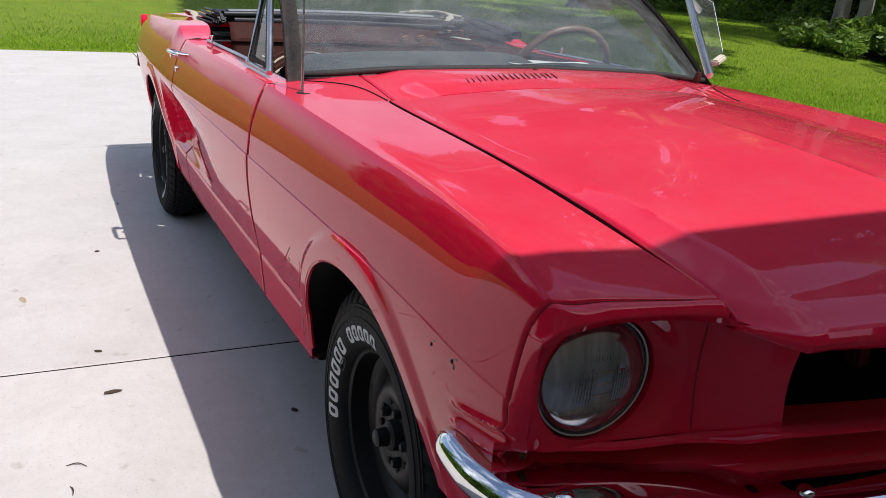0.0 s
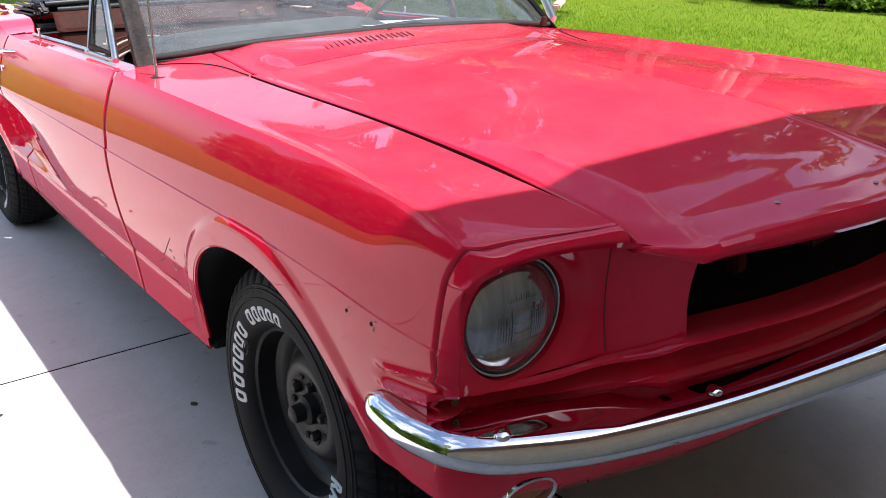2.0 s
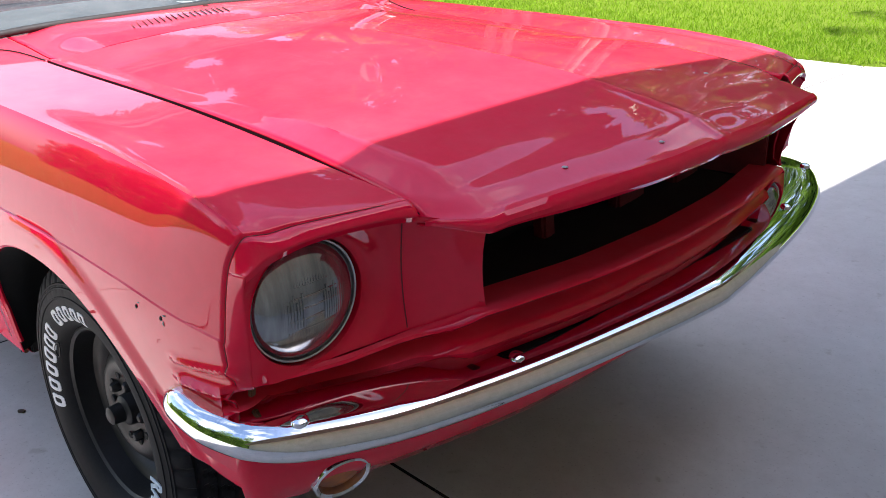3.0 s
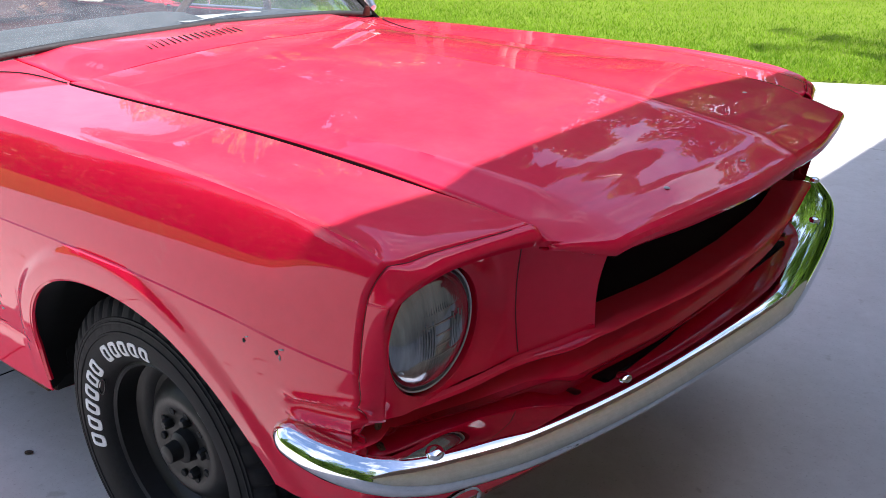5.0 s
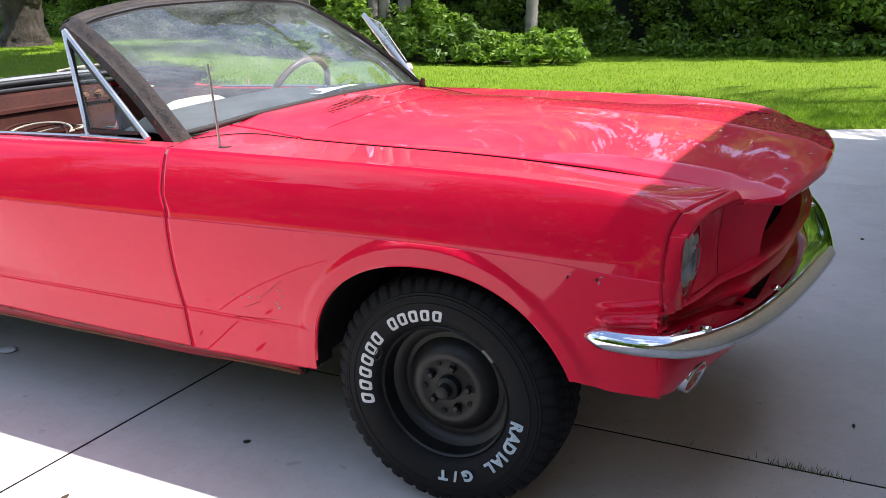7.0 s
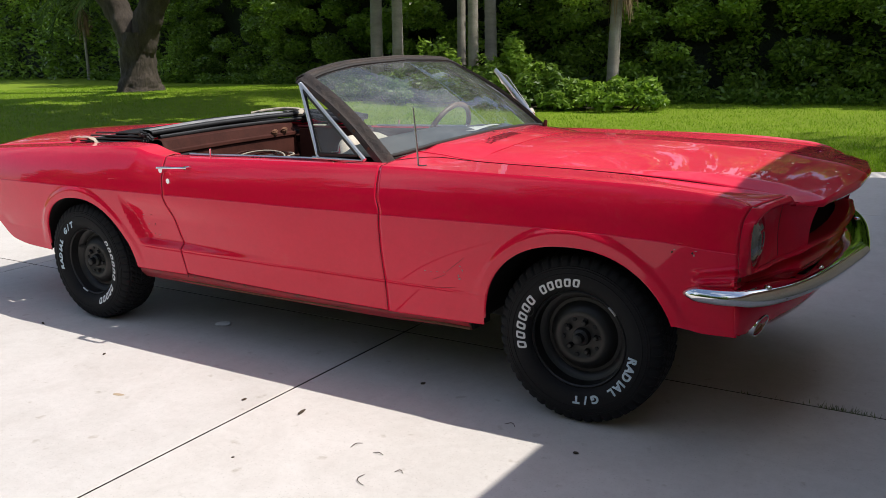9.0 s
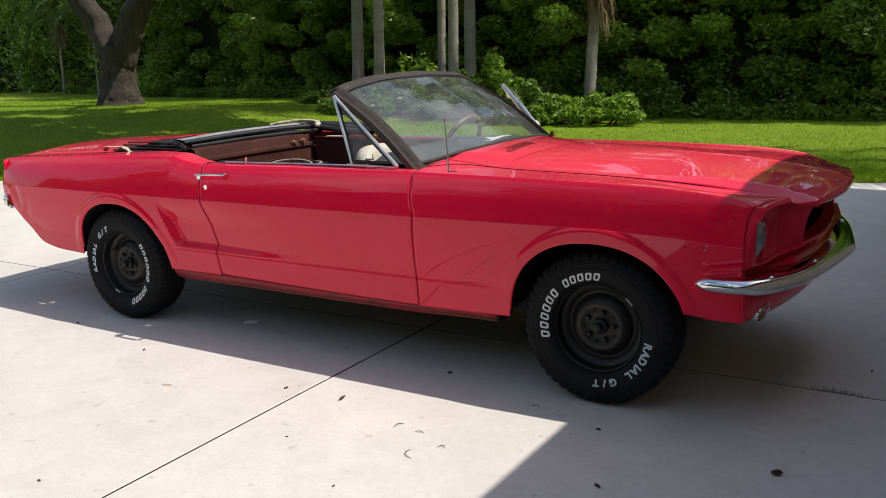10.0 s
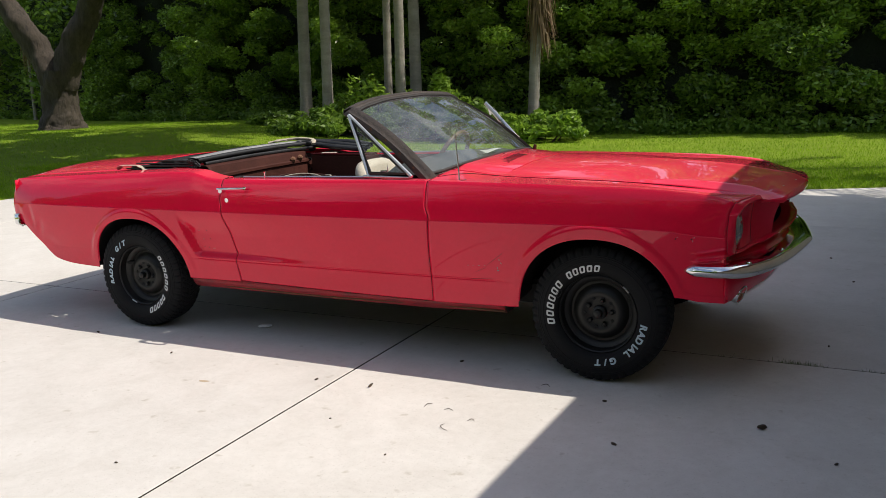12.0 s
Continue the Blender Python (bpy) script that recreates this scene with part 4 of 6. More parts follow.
# engine bay seen through the grille; near-black panels put its shade into the colour
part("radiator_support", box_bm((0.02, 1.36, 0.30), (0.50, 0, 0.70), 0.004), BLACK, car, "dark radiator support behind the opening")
for y in (-0.17, 0.09, 0.30):
    part("support_brace", box_bm((0.03, 0.035 + 0.06 * (y > 0), 0.20), (0.56, y, 0.76), 0.006, Euler((radians(6), 0, 0))), DARKRED, car)
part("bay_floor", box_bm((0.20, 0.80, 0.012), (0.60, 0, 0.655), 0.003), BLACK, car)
for s in (-1, 1):
    part("bay_side", box_bm((0.16, 0.012, 0.18), (0.60, s * 0.445, 0.74), 0.002, Euler((0, 0, s * radians(8)))), DARKRED, car)
part("underbody", box_bm((3.5, 1.10, 0.12), (-1.65, 0, 0.34), 0.02), BLACK, car, "dark underbody")
# unseen boxes added to stop sun leaking through the floor beside the sills
for s in (-1, 1):
    part("sill_light_block", box_bm((2.3, 0.20, 0.02), (-1.75, s * 0.64, 0.37), 0.004), BLACK, car)

# tail panel, trunk lid, rear bumper
cols = []
for y in np.linspace(-0.745, 0.745, 41):
    a = abs(y) / 0.745
    cols.append([(-3.80 + 0.02 * a**4 - 0.03 * (1 - a**2), y, z) for z in np.linspace(0.62, 0.845 + 0.035 * (1 - a**2), 8)])
sheet("tail_panel", cols, RED, car, out=(-1, 0, 0), thick=0.003)
cols = []
for x in np.linspace(-3.80, -2.93, 30):
    cols.append([(x - 0.02 * (1 - (y / 0.61) ** 2) * (x < -3.7), y, float(ZS(x)) + 0.005 + 0.045 * (1 - (y / 0.61) ** 2)) for y in np.linspace(-0.61, 0.61, 31)])
sheet("trunk_lid", cols, RED, car, out=(0, 0, 1), thick=0.003)
pb = dense(np.array([(-3.750, 0.776), (-3.785, 0.772), (-3.82, 0.745), (-3.86, 0.66), (-3.88, 0.35), (-3.885, 0.0)]), 40)
pf = np.concatenate([pb * [1, -1], pb[::-1][1:]])
cols = [[(x + (0.02 if abs(h) > 0.035 else 0) * (1 if x < -3.75 else 0), y - math.copysign(0.02, y) * (abs(h) > 0.035) * (x > -3.82), 0.600 + h * (1.0 if abs(y) < 0.7 else 0.75)) for h in (0.06, 0.035, 0.0, -0.035, -0.06)] for x, y in pf]
sheet("rear_bumper", cols, CHROME, car, "chrome rear bumper", out=(-1, 0, 0), thick=0.003, angle=180)

# windshield frame and glass
WS_TOP_X = curve1([0, 0.35, 0.62], [-1.268, -1.285, -1.335])
WS_TOP_Z = curve1([0, 0.35, 0.55, 0.62], [1.312, 1.300, 1.268, 1.242])


def ws_point(y01, v, push=0.0):
    a = abs(y01)
    yb, yt = 0.695 * a, 0.615 * a
    b = np.array([float(WS_BASE_X(yb)), math.copysign(yb, y01), float(WS_BASE_Z(yb))])
    t = np.array([float(WS_TOP_X(yt)), math.copysign(yt, y01), float(WS_TOP_Z(yt))])
    p = b + (t - b) * v
    bow = 0.022 * math.sin(math.pi * v)
    return p + np.array([0.54, 0, 0.84]) * (bow + push)


windshield = sheet("windshield_glass", [[ws_point(u, v) for v in np.linspace(0.0, 0.985, 14)] for u in np.linspace(-0.985, 0.985, 41)], WINDSHIELD, car, "dusty curved windshield glass", out=(0.6, 0, 0.8), angle=180)
windshield.visible_shadow = False
us = np.linspace(-1, 1, 61)
header = []
for u in us:
    t = ws_point(u, 1.0)
    header.append([t + np.array(o) for o in ((0.018, 0, -0.024), (0.022, 0, -0.014), (0.018, 0, 0.000), (0.006, 0, 0.004), (0.004, 0, 0.010), (-0.030, 0, 0.012), (-0.034, 0, 0.006), (-0.056, 0, 0.002), (-0.060, 0, -0.014), (-0.03, 0, -0.024))])
sheet("windshield_header", header, PILLAR, car, "worn dark header rail with cracked weatherstrip", out=(0, 0, 1), thick=0.002, angle=50)
for s in (-1, 1):
    rows = []
    for v in np.linspace(-0.09, 1.02, 28):
        p, q = ws_point(s * 0.983, v), ws_point(s * 1.0, v)
        rows.append([p + np.array([0.004, 0, 0.004]), p + np.array([0.014, s * 0.004, 0.012]), q + np.array([0.004, s * 0.010, 0.005]), q + np.array([-0.004, s * 0.012, 0.000]), q + np.array([-0.012, s * 0.024, -0.006]), q + np.array([-0.036, s * 0.022, -0.022]), q + np.array([-0.046, s * 0.0, -0.030]), p + np.array([-0.02, 0, -0.02])])
    sheet("windshield_pillar", rows, PILLAR, car, "weathered dark pillar with bare patches", out=(0, s, 0), thick=0.002, angle=50)
    for k in range(5):
        v = 0.12 + 0.19 * k
        q = ws_point(s * 1.0, v)
        part("pillar_screw", box_bm((0.012, 0.004, 0.012), tuple(q + np.array([-0.022, s * 0.024, -0.012])), 0.003), RUST, car)
for s in (-1, 1):
    part("pillar_foot", box_bm((0.12, 0.16, 0.03), (-0.872, s * 0.600, 0.908), 0.006, Euler((0, 0, s * radians(-24)))), PILLAR, car)
tube("base_seal", [ws_point(u, -0.005, 0.002) for u in us], 0.009, SEAL, car, "cracked black rubber seal", sides=8)
tube("header_seal", [ws_point(u, 0.955, 0.004) for u in us], 0.007, SEAL, car, sides=6)

# vent windows: the right one shut, the left one swung open
for s in (-1,):
    A, Bp, C = np.array([-1.172, s * 0.752, 0.922]), np.array([-0.930, s * 0.755, 0.925]), np.array([-1.338, s * 0.650, 1.222])
    bar = tube("vent_frame", [A, C], 0.0095, ALLOY, car, "polished vent window frame", sides=8)
    tube("vent_bar", [C, Bp], 0.009, ALLOY, bar, sides=8)
    tube("vent_base", [A - np.array([0.03, 0, 0]), Bp + np.array([-0.012, 0, -0.003])], [0.008, 0.004], ALLOY, bar, sides=8)
    i_ = (A + Bp + C) / 3
    tri = [i_ + (q - i_) * 0.86 for q in (A, Bp, C)]
    tube("vent_seal", [tri[0], tri[1], tri[2], tri[0]], 0.010, SEAL, bar, "black rubber seal", sides=8)
    pane = mesh_object("vent_pane", tri, [(0, 1, 2)], VENTGLASS, bar, "small vent window pane", smooth=False)
    pane.visible_shadow = False
    tube("vent_latch", [tri[0] + np.array([0.09, s * -0.02, 0.045]), tri[0] + np.array([0.09, s * -0.02, 0.012]), tri[0] + np.array([0.05, s * -0.02, 0.010])], 0.005, CHROME, bar)

# door furniture
for s in (-1, 1):
    hy = 0.822
    handle = tube("door_handle", [(-2.062, s * (hy + 0.008), 0.846), (-2.052, s * (hy + 0.030), 0.850), (-2.00, s * (hy + 0.033), 0.853), (-1.90, s * (hy + 0.030), 0.856), (-1.872, s * (hy + 0.022), 0.857)], [0.011, 0.011, 0.009, 0.008, 0.004], CHROME, car, "chrome push-button door handle", sides=10, flat=0.7)
    tube("push_button", [(-2.046, s * (hy - 0.01), 0.838), (-2.046, s * (hy + 0.026), 0.838)], 0.013, CHROME, handle, sides=14)
    tube("handle_foot", [(-1.885, s * (hy - 0.012), 0.852), (-1.885, s * (hy + 0.024), 0.856)], 0.009, CHROME, handle, sides=10)
    tube("door_lock", [(-2.017, s * (hy - 0.006), 0.787), (-2.017, s * (hy + 0.014), 0.787)], 0.012, CHROME, car, "round chrome key lock", sides=14)
    tube("lock_knob", [(-1.83, s * 0.735, 0.893), (-1.83, s * 0.735, 0.925), (-1.83, s * 0.735, 0.933)], [0.004, 0.004, 0.007], CHROME, car, sides=10)
    tube("belt_trim", [(x, s * 0.722, float(ZS(x)) + 0.008) for x in np.linspace(-1.98, -1.12, 20)], 0.006, ALLOY, car, sides=6)
    sheet("door_inner", [[(x, s * y, z) for y, z in ((0.715, float(ZS(x))), (0.705, float(ZS(x)) - 0.02), (0.69, 0.60), (0.69, 0.36))] for x in np.linspace(-2.05, -0.83, 12)], BROWN, car, "bare brown inner door shell", out=(0, -s, 0))
# antenna
tube("antenna_mast", [(-0.683, -0.736, 0.905), (-0.690, -0.734, 1.0), (-0.703, -0.731, 1.135)], [0.0042, 0.0032, 0.0028], ALLOY, car, "thin broken antenna mast", sides=8)
lathe("antenna_hole", [(0.0, 0.020), (0.0025, 0.017), (0.002, 0.0)], 24, BLACK, car, "open black antenna hole", "z", (-0.664, -0.738, 0.9128))
# wiper stubs
for x, y in ((-0.742, -0.045), (-0.798, 0.600)):
    z = 0.958 if y < 0.3 else 0.952
    tube("wiper_stub", [(x, y, z - 0.01), (x + 0.005, y, z + 0.010), (x + 0.007, y, z + 0.017)], [0.013, 0.010, 0.007], BROWN, car, "short rusty wiper pivot", sides=12)
# left vent window swung out past the pillar
V0, V1, V2, V3 = (np.array(q) for q in ((-0.930, 0.770, 0.940), (-1.060, 0.930, 1.010), (-1.235, 1.000, 1.180), (-1.235, 0.860, 1.220)))
swung = tube("vent_frame", [V0, V0 + (V3 - V0) * 0.5, V3], [0.012, 0.013, 0.009], ALLOY, car, "bright vent window post, swung open", sides=8, flat=1.5)
tube("vent_arm", [V3 + (V0 - V3) * 0.08, V3 + (V2 - V3) * 0.6 - np.array([0, 0, 0.05])], 0.008, ALLOY, swung, sides=8, flat=1.6)
part("vent_corner", box_bm((0.030, 0.10, 0.022), tuple(V0 * 0.35 + V1 * 0.65), 0.006, Euler((radians(10), 0, radians(33)))), CREAM, swung, "pale corner block of the vent window")
swung_pane = mesh_object("vent_pane", [V0, V1, V2, V3], [(0, 1, 2), (0, 2, 3)], VENTGLASS, swung, "clear vent pane swung outward", smooth=False)
swung_pane.visible_shadow = False
tube("pane_edge", [V1, V2, V3], 0.0012, WHITE, swung, sides=6)

# wheels
def make_wheel(name_parent):
    wheel = new("wheel")
    wheel.parent = name_parent
    R, half = 0.318, 0.108
    prof = [(-0.072, 0.181), (-0.086, 0.187), (-0.097, 0.198), (-0.105, 0.214), (-0.108, 0.232), (-0.108, 0.252), (-0.105, 0.272), (-0.099, 0.291), (-0.091, 0.306), (-0.083, 0.312)]
    tread_l = np.linspace(-0.076, 0.076, 39)
    seg = 336
    sideL = prof
    verts, faces = [], []
    rows = [(l, r, False) for l, r in sideL] + [(l, 0, True) for l in tread_l] + [(-l, r, False) for l, r in sideL[::-1]]
    m = len(rows)
    for k in range(seg):
        a = 2 * math.pi * k / seg
        for l, r, tr in rows:
            if tr:
                edge = abs(l) / 0.076
                r = R - 0.006 * edge**3
                rib = abs(((l + 0.076) / 0.152 * 5) % 1 - 0.0)
                lat = (k + int(l / 0.010) * (1 if l > 0 else -1)) % 5
                if rib < 0.14:
                    r -= 0.007
                elif lat < 1 or (lat < 2 and abs(l) > 0.05):
                    r -= 0.0045
            elif 0.290 <= r <= 0.313 and (k % 7) < 2:
                r -= 0.0045
                l = l * 0.965
            verts.append((r * math.sin(a), l, r * math.cos(a)))
    for k in range(seg):
        q = (k + 1) % seg
        for j in range(m - 1):
            faces.append((k * m + j, q * m + j, q * m + j + 1, k * m + j + 1))
    tyre = mesh_object("tyre", verts, faces, RUBBER, wheel, "black radial tyre with raised white lettering", True, 30)
    for r, l in ((0.250, -0.1082), (0.268, -0.1055), (0.276, -0.1035)):
        lathe("sidewall_ring", [(l + 0.001, r - 0.003), (l - 0.0016, r - 0.0015), (l - 0.0016, r + 0.0015), (l + 0.001, r + 0.003)], 96, RUBBER, tyre)
    rim = lathe("rim", [(-0.068, 0.184), (-0.080, 0.1835), (-0.083, 0.179), (-0.078, 0.174), (-0.058, 0.172), (-0.040, 0.169), (-0.036, 0.160), (-0.030, 0.150), (-0.018, 0.142), (-0.020, 0.130), (-0.036, 0.118), (-0.050, 0.100), (-0.053, 0.088), (-0.049, 0.076), (-0.044, 0.066), (-0.040, 0.045), (-0.040, 0.034)], 72, RIM, wheel, "black painted steel rim")
    lathe("hub_cap", [(-0.038, 0.034), (-0.058, 0.031), (-0.062, 0.026), (-0.064, 0.020), (-0.086, 0.018), (-0.090, 0.012), (-0.090, 0.0)], 32, RIM, rim, "black hub with grease cap")
    for k in range(5):
        a = 2 * math.pi * (k + 0.15) / 5
        n = lathe("lug_nut", [(-0.038, 0.0115), (-0.054, 0.0105), (-0.058, 0.007), (-0.059, 0.0)], 6, RIM, rim, at=(0.057 * math.sin(a), 0, 0.057 * math.cos(a)))
    for k in range(10):
        a = 2 * math.pi * (k + 0.3) / 10
        lathe("rim_hole", [(-0.0485, 0.0), (-0.0488, 0.007), (-0.046, 0.0085)], 14, BLACK, rim, at=(0.088 * math.sin(a) * 0.80, -0.001, 0.088 * math.cos(a) * 0.80))
    weight = [(0.1815 * math.sin(radians(a)), -0.0845, 0.1815 * math.cos(radians(a))) for a in range(38, 52, 2)]
    tube("wheel_weight", weight, 0.004, ALLOY, rim, "small lead balance weight", sides=6)

    def wall_y(r):
        """How far the sidewall stands out at a radius."""
        return -float(np.interp(r, [0.198, 0.214, 0.232, 0.252, 0.272, 0.291], [0.097, 0.105, 0.108, 0.108, 0.105, 0.099]))

    # two words of plain white rounded blocks, slanted
    for start, step, count, wide in ((-104, 9.8, 6, 0.0275), (-37, 9.0, 5, 0.0260)):
        for k in range(count):
            a0 = radians(start + step * k)
            bm = bmesh.new()
            loops = []
            for half_w, half_h in ((wide / 2, 0.0165), (wide / 2 - 0.0078, 0.0095)):
                ring_o, ring_i = [], []
                for w in np.linspace(0, 2 * math.pi, 21)[:-1]:
                    x = half_w * math.copysign(abs(math.cos(w)) ** 0.45, math.cos(w))
                    z = half_h * math.copysign(abs(math.sin(w)) ** 0.45, math.sin(w))
                    r = 0.2175 + z
                    a = a0 + (x + 0.22 * z) / 0.2175
                    ring_o.append(bm.verts.new((r * math.sin(a), wall_y(r) - 0.0012, r * math.cos(a))))
                    ring_i.append(bm.verts.new((r * math.sin(a), wall_y(r) + 0.002, r * math.cos(a))))
                loops.append((ring_o, ring_i))
            (oo, oi), (io, ii) = loops
            for i in range(20):
                l = (i + 1) % 20
                for q in ((oo[i], oo[l], io[l], io[i]), (oo[i], oi[i], oi[l], oo[l]), (io[i], io[l], ii[l], ii[i])):
                    bm.faces.new(q)
            bmesh.ops.recalc_face_normals(bm, faces=bm.faces)
            part("white_block", bm, WHITE, tyre, "white block on the sidewall")
    # a small raised oval between the words and the rim
    oval = []
    for w in np.linspace(0, 2 * math.pi, 25):
        a, r = radians(-66) + 0.105 * math.cos(w), 0.196 + 0.008 * math.sin(w)
        oval.append((r * math.sin(a), wall_y(r) - 0.0005, r * math.cos(a)))
    tube("raised_oval", oval, 0.0016, RIM, tyre, "worn grey raised oval", sides=6, caps=False)
    for word, start, step in (("RADIAL", 97, 8.4), ("G/T", 156, 9.5)):
        for k, ch in enumerate(word):
            fc = bpy.data.curves.new("letter", "FONT")
            fc.body, fc.size, fc.extrude, fc.align_x, fc.align_y = ch, 0.042, 0.001, "CENTER", "CENTER"
            fc.offset, fc.shear = 0.0019, 0.15
            fc.materials.append(BLUISH)
            lt = new("letter", fc)
            lt.parent = tyre
            a = radians(start + step * k - (2.5 if k > 3 and word == "RADIAL" else 0))
            lt.matrix_local = Matrix.Rotation(a, 4, "Y") @ Matrix.Translation((0, -0.1100, 0.2175)) @ Matrix.Rotation(radians(90 - 8), 4, "X")
    return wheel


first = make_wheel(car)
first.matrix_local = Matrix.Translation((0.000, -0.682, 0.319)) @ Matrix.Rotation(radians(2), 4, "Y")
for x, s, turn, size in ((-2.743, -1, 160, 0.972), (0.004, 1, 70, 1.0), (-2.743, 1, 200, 0.972)):
    base_m = Matrix.Translation((x, s * (0.682 if x > -1 else 0.702), 0.319 * size)) @ (Matrix.Rotation(radians(180), 4, "Z") if s > 0 else Matrix()) @ Matrix.Rotation(radians(turn), 4, "Y")
    c = copy_thing(first, base_m)
    c.scale = (size,) * 3

# interior
part("cabin_floor", box_bm((1.9, 1.36, 0.03), (-1.75, 0, 0.33), 0.01), BLACK, car, "bare dark cabin floor")
cols = []
for y in np.linspace(-0.66, 0.66, 41):
    a = abs(y) / 0.66
    xb, zb = float(WS_BASE_X(abs(y))) - 0.02, float(WS_BASE_Z(abs(y))) - 0.012
    hump = 0.012 * smooth01(0.75, 0.35, abs(y - 0.37) / 0.3) + 0.030 * smooth01(0.10, -0.02, y) * smooth01(-0.655, -0.60, y)
    cols.append([(xb, y, zb - 0.02), (xb - 0.03, y, zb - 0.004), (xb - 0.14, y, zb + 0.002 + hump), (xb - 0.26, y, zb - 0.004 + hump), (xb - 0.31, y, zb - 0.022), (xb - 0.315, y, zb - 0.06), (xb - 0.27, y, zb - 0.12), (xb - 0.25, y, zb - 0.30)])
dash = sheet("dashboard", cols, DASH, car, "grey padded dashboard, dusty", out=(-0.3, 0, 1), thick=0.004)
part("firewall", box_bm((0.02, 1.36, 0.55), (-0.86, 0, 0.62), 0.002), BLACK, car)
# steering wheel on the left
ctr, nrm = Vector((-1.265, 0.37, 0.885)), Vector((-0.90, 0, 0.42)).normalized()
e1 = Vector((0, 1, 0))
e2 = nrm.cross(e1).normalized()
ring = [ctr + 0.195 * (math.cos(a) * e1 + math.sin(a) * e2) for a in np.linspace(0, 2 * math.pi, 49)]
steering = tube("steering_wheel", ring, 0.0135, WOODRIM, car, "brown steering wheel with a notched rim", sides=10, caps=False)
for a in np.linspace(0, 2 * math.pi, 41)[:-1]:
    q = ctr + 0.184 * (math.cos(a) * e1 + math.sin(a) * e2)
    part("rim_notch", box_bm((0.008, 0.008, 0.008), tuple(q), 0.002), BLACK, steering)
for a in (radians(-20), radians(90), radians(200)):
    tube("spoke", [ctr + 0.02 * (math.cos(a) * e1 + math.sin(a) * e2) - nrm * 0.03, ctr + 0.19 * (math.cos(a) * e1 + math.sin(a) * e2)], 0.009, ALLOY, steering, sides=8, flat=0.4)
tube("column", [ctr - nrm * 0.02, ctr - nrm * 0.45], 0.028, BLACK, steering, sides=12)


# bucket seats
def bucket_seat(y):
    seat = new("bucket_seat")
    seat.parent = car
    tagged(seat, "cream vinyl bucket seat, cover loose")
    bm = box_bm((0.50, 0.50, 0.16), (-1.50, y, 0.50), 0.05)
    part("cushion", bm, CREAM, seat)
    rows = []
    for a in np.linspace(0, 2 * math.pi, 33)[:-1]:
        c, sn = math.cos(a), math.sin(a)
        y0, z0 = 0.235 * math.copysign(abs(c) ** 0.55, c), 0.22 * math.copysign(abs(sn) ** 0.6, sn)
        rows.append([(-1.68 - 0.30 * (z0 + 0.22) + o, y + y0 * k, 0.675 + z0 * k) for o, k in ((-0.055, 0.05), (-0.055, 0.82), (-0.035, 0.97), (0.0, 1.0), (0.035, 0.96), (0.055, 0.80), (0.045, 0.05))])
    sheet("backrest", rows + [rows[0]], CREAM, seat, out=None, angle=60)
    return seat


bucket_seat(0.36)
# rear cabin: brown side panels, bulkhead and the folded top
for s in (-1, 1):
    sheet("rear_trim_panel", [[(x, s * y, z) for y, z in ((0.655, float(ZS(x)) - 0.005), (0.64, 0.86), (0.56, 0.80), (0.55, 0.40))] for x in np.linspace(-2.9, -2.06, 14)], BROWN, car, "bare brown rear side panel", out=(0, -s, 0))
# a ribbed brown cross panel, sloping back
rib = [(-2.31, 0.62), (-2.345, 0.80), (-2.352, 0.858), (-2.340, 0.866), (-2.342, 0.880), (-2.356, 0.886), (-2.372, 0.930), (-2.392, 0.940), (-2.44, 0.938)]
sheet("seat_bulkhead", [[(x + 0.004 * math.sin(7 * y), y, z + 0.004 * math.sin(3 * y + 1)) for x, z in rib] for y in np.linspace(-0.56, 0.40, 30)], BROWN, car, "brown steel bulkhead behind the rear seat", out=(1, 0, 0.2), thick=0.004, angle=30)
part("rear_shelf", box_bm((0.46, 1.22, 0.02), (-2.70, 0, 0.86), 0.004), BLACK, car)
side_box = part("inner_wheel_box", box_bm((0.42, 0.20, 0.40), (-2.12, 0.50, 0.715), 0.012), BROWN, car, "brown inner side panel with a flat top edge")
part("panel_rim", box_bm((0.42, 0.012, 0.010), (-2.12, 0.403, 0.918), 0.003), DARKRED, side_box)
part("panel_tab", box_bm((0.10, 0.04, 0.006), (-2.20, 0.43, 0.922), 0.002, Euler((0, 0, radians(20)))), CREAM, side_box, "torn white tab")
for q in ((-2.345, 0.30, 0.90), (-2.345, 0.22, 0.895)):
    part("bracket", box_bm((0.030, 0.045, 0.030), q, 0.006, Euler((0.3, 0.2, 0.5))), RUST, car)
top = new("folded_top")
top.parent = car
tagged(top, "folded black convertible top with bare frame rails")


def strip(name, pts, wide, tall, material, label="", wave=0.0):
    """A flat rail or folded band with a rounded oblong section along points."""
    p = np.asarray(pts, float)
    n = 6 * len(p)
    q = np.stack([curve1(range(len(p)), p[:, i])(np.linspace(0, len(p) - 1, n)) for i in range(3)], -1)
    rows = []
    for i in range(n):
        d = q[min(i + 1, n - 1)] - q[max(i - 1, 0)]
        d = d / np.linalg.norm(d)
        a = np.cross(d, (0, 0, 1))
        a = a / np.linalg.norm(a)
        b = np.cross(a, d)
        k = 1 + wave * math.sin(i * 1.3 + p[0, 0] * 9)
        rows.append([q[i] + a * wide / 2 * math.copysign(abs(math.cos(w)) ** 0.6, math.cos(w)) * k + b * tall / 2 * math.copysign(abs(math.sin(w)) ** 0.6, math.sin(w)) for w in np.linspace(0, 2 * math.pi, 13)[:-1]])
    return sheet(name, rows, material, top, label, out=None, angle=50, wrap=True)


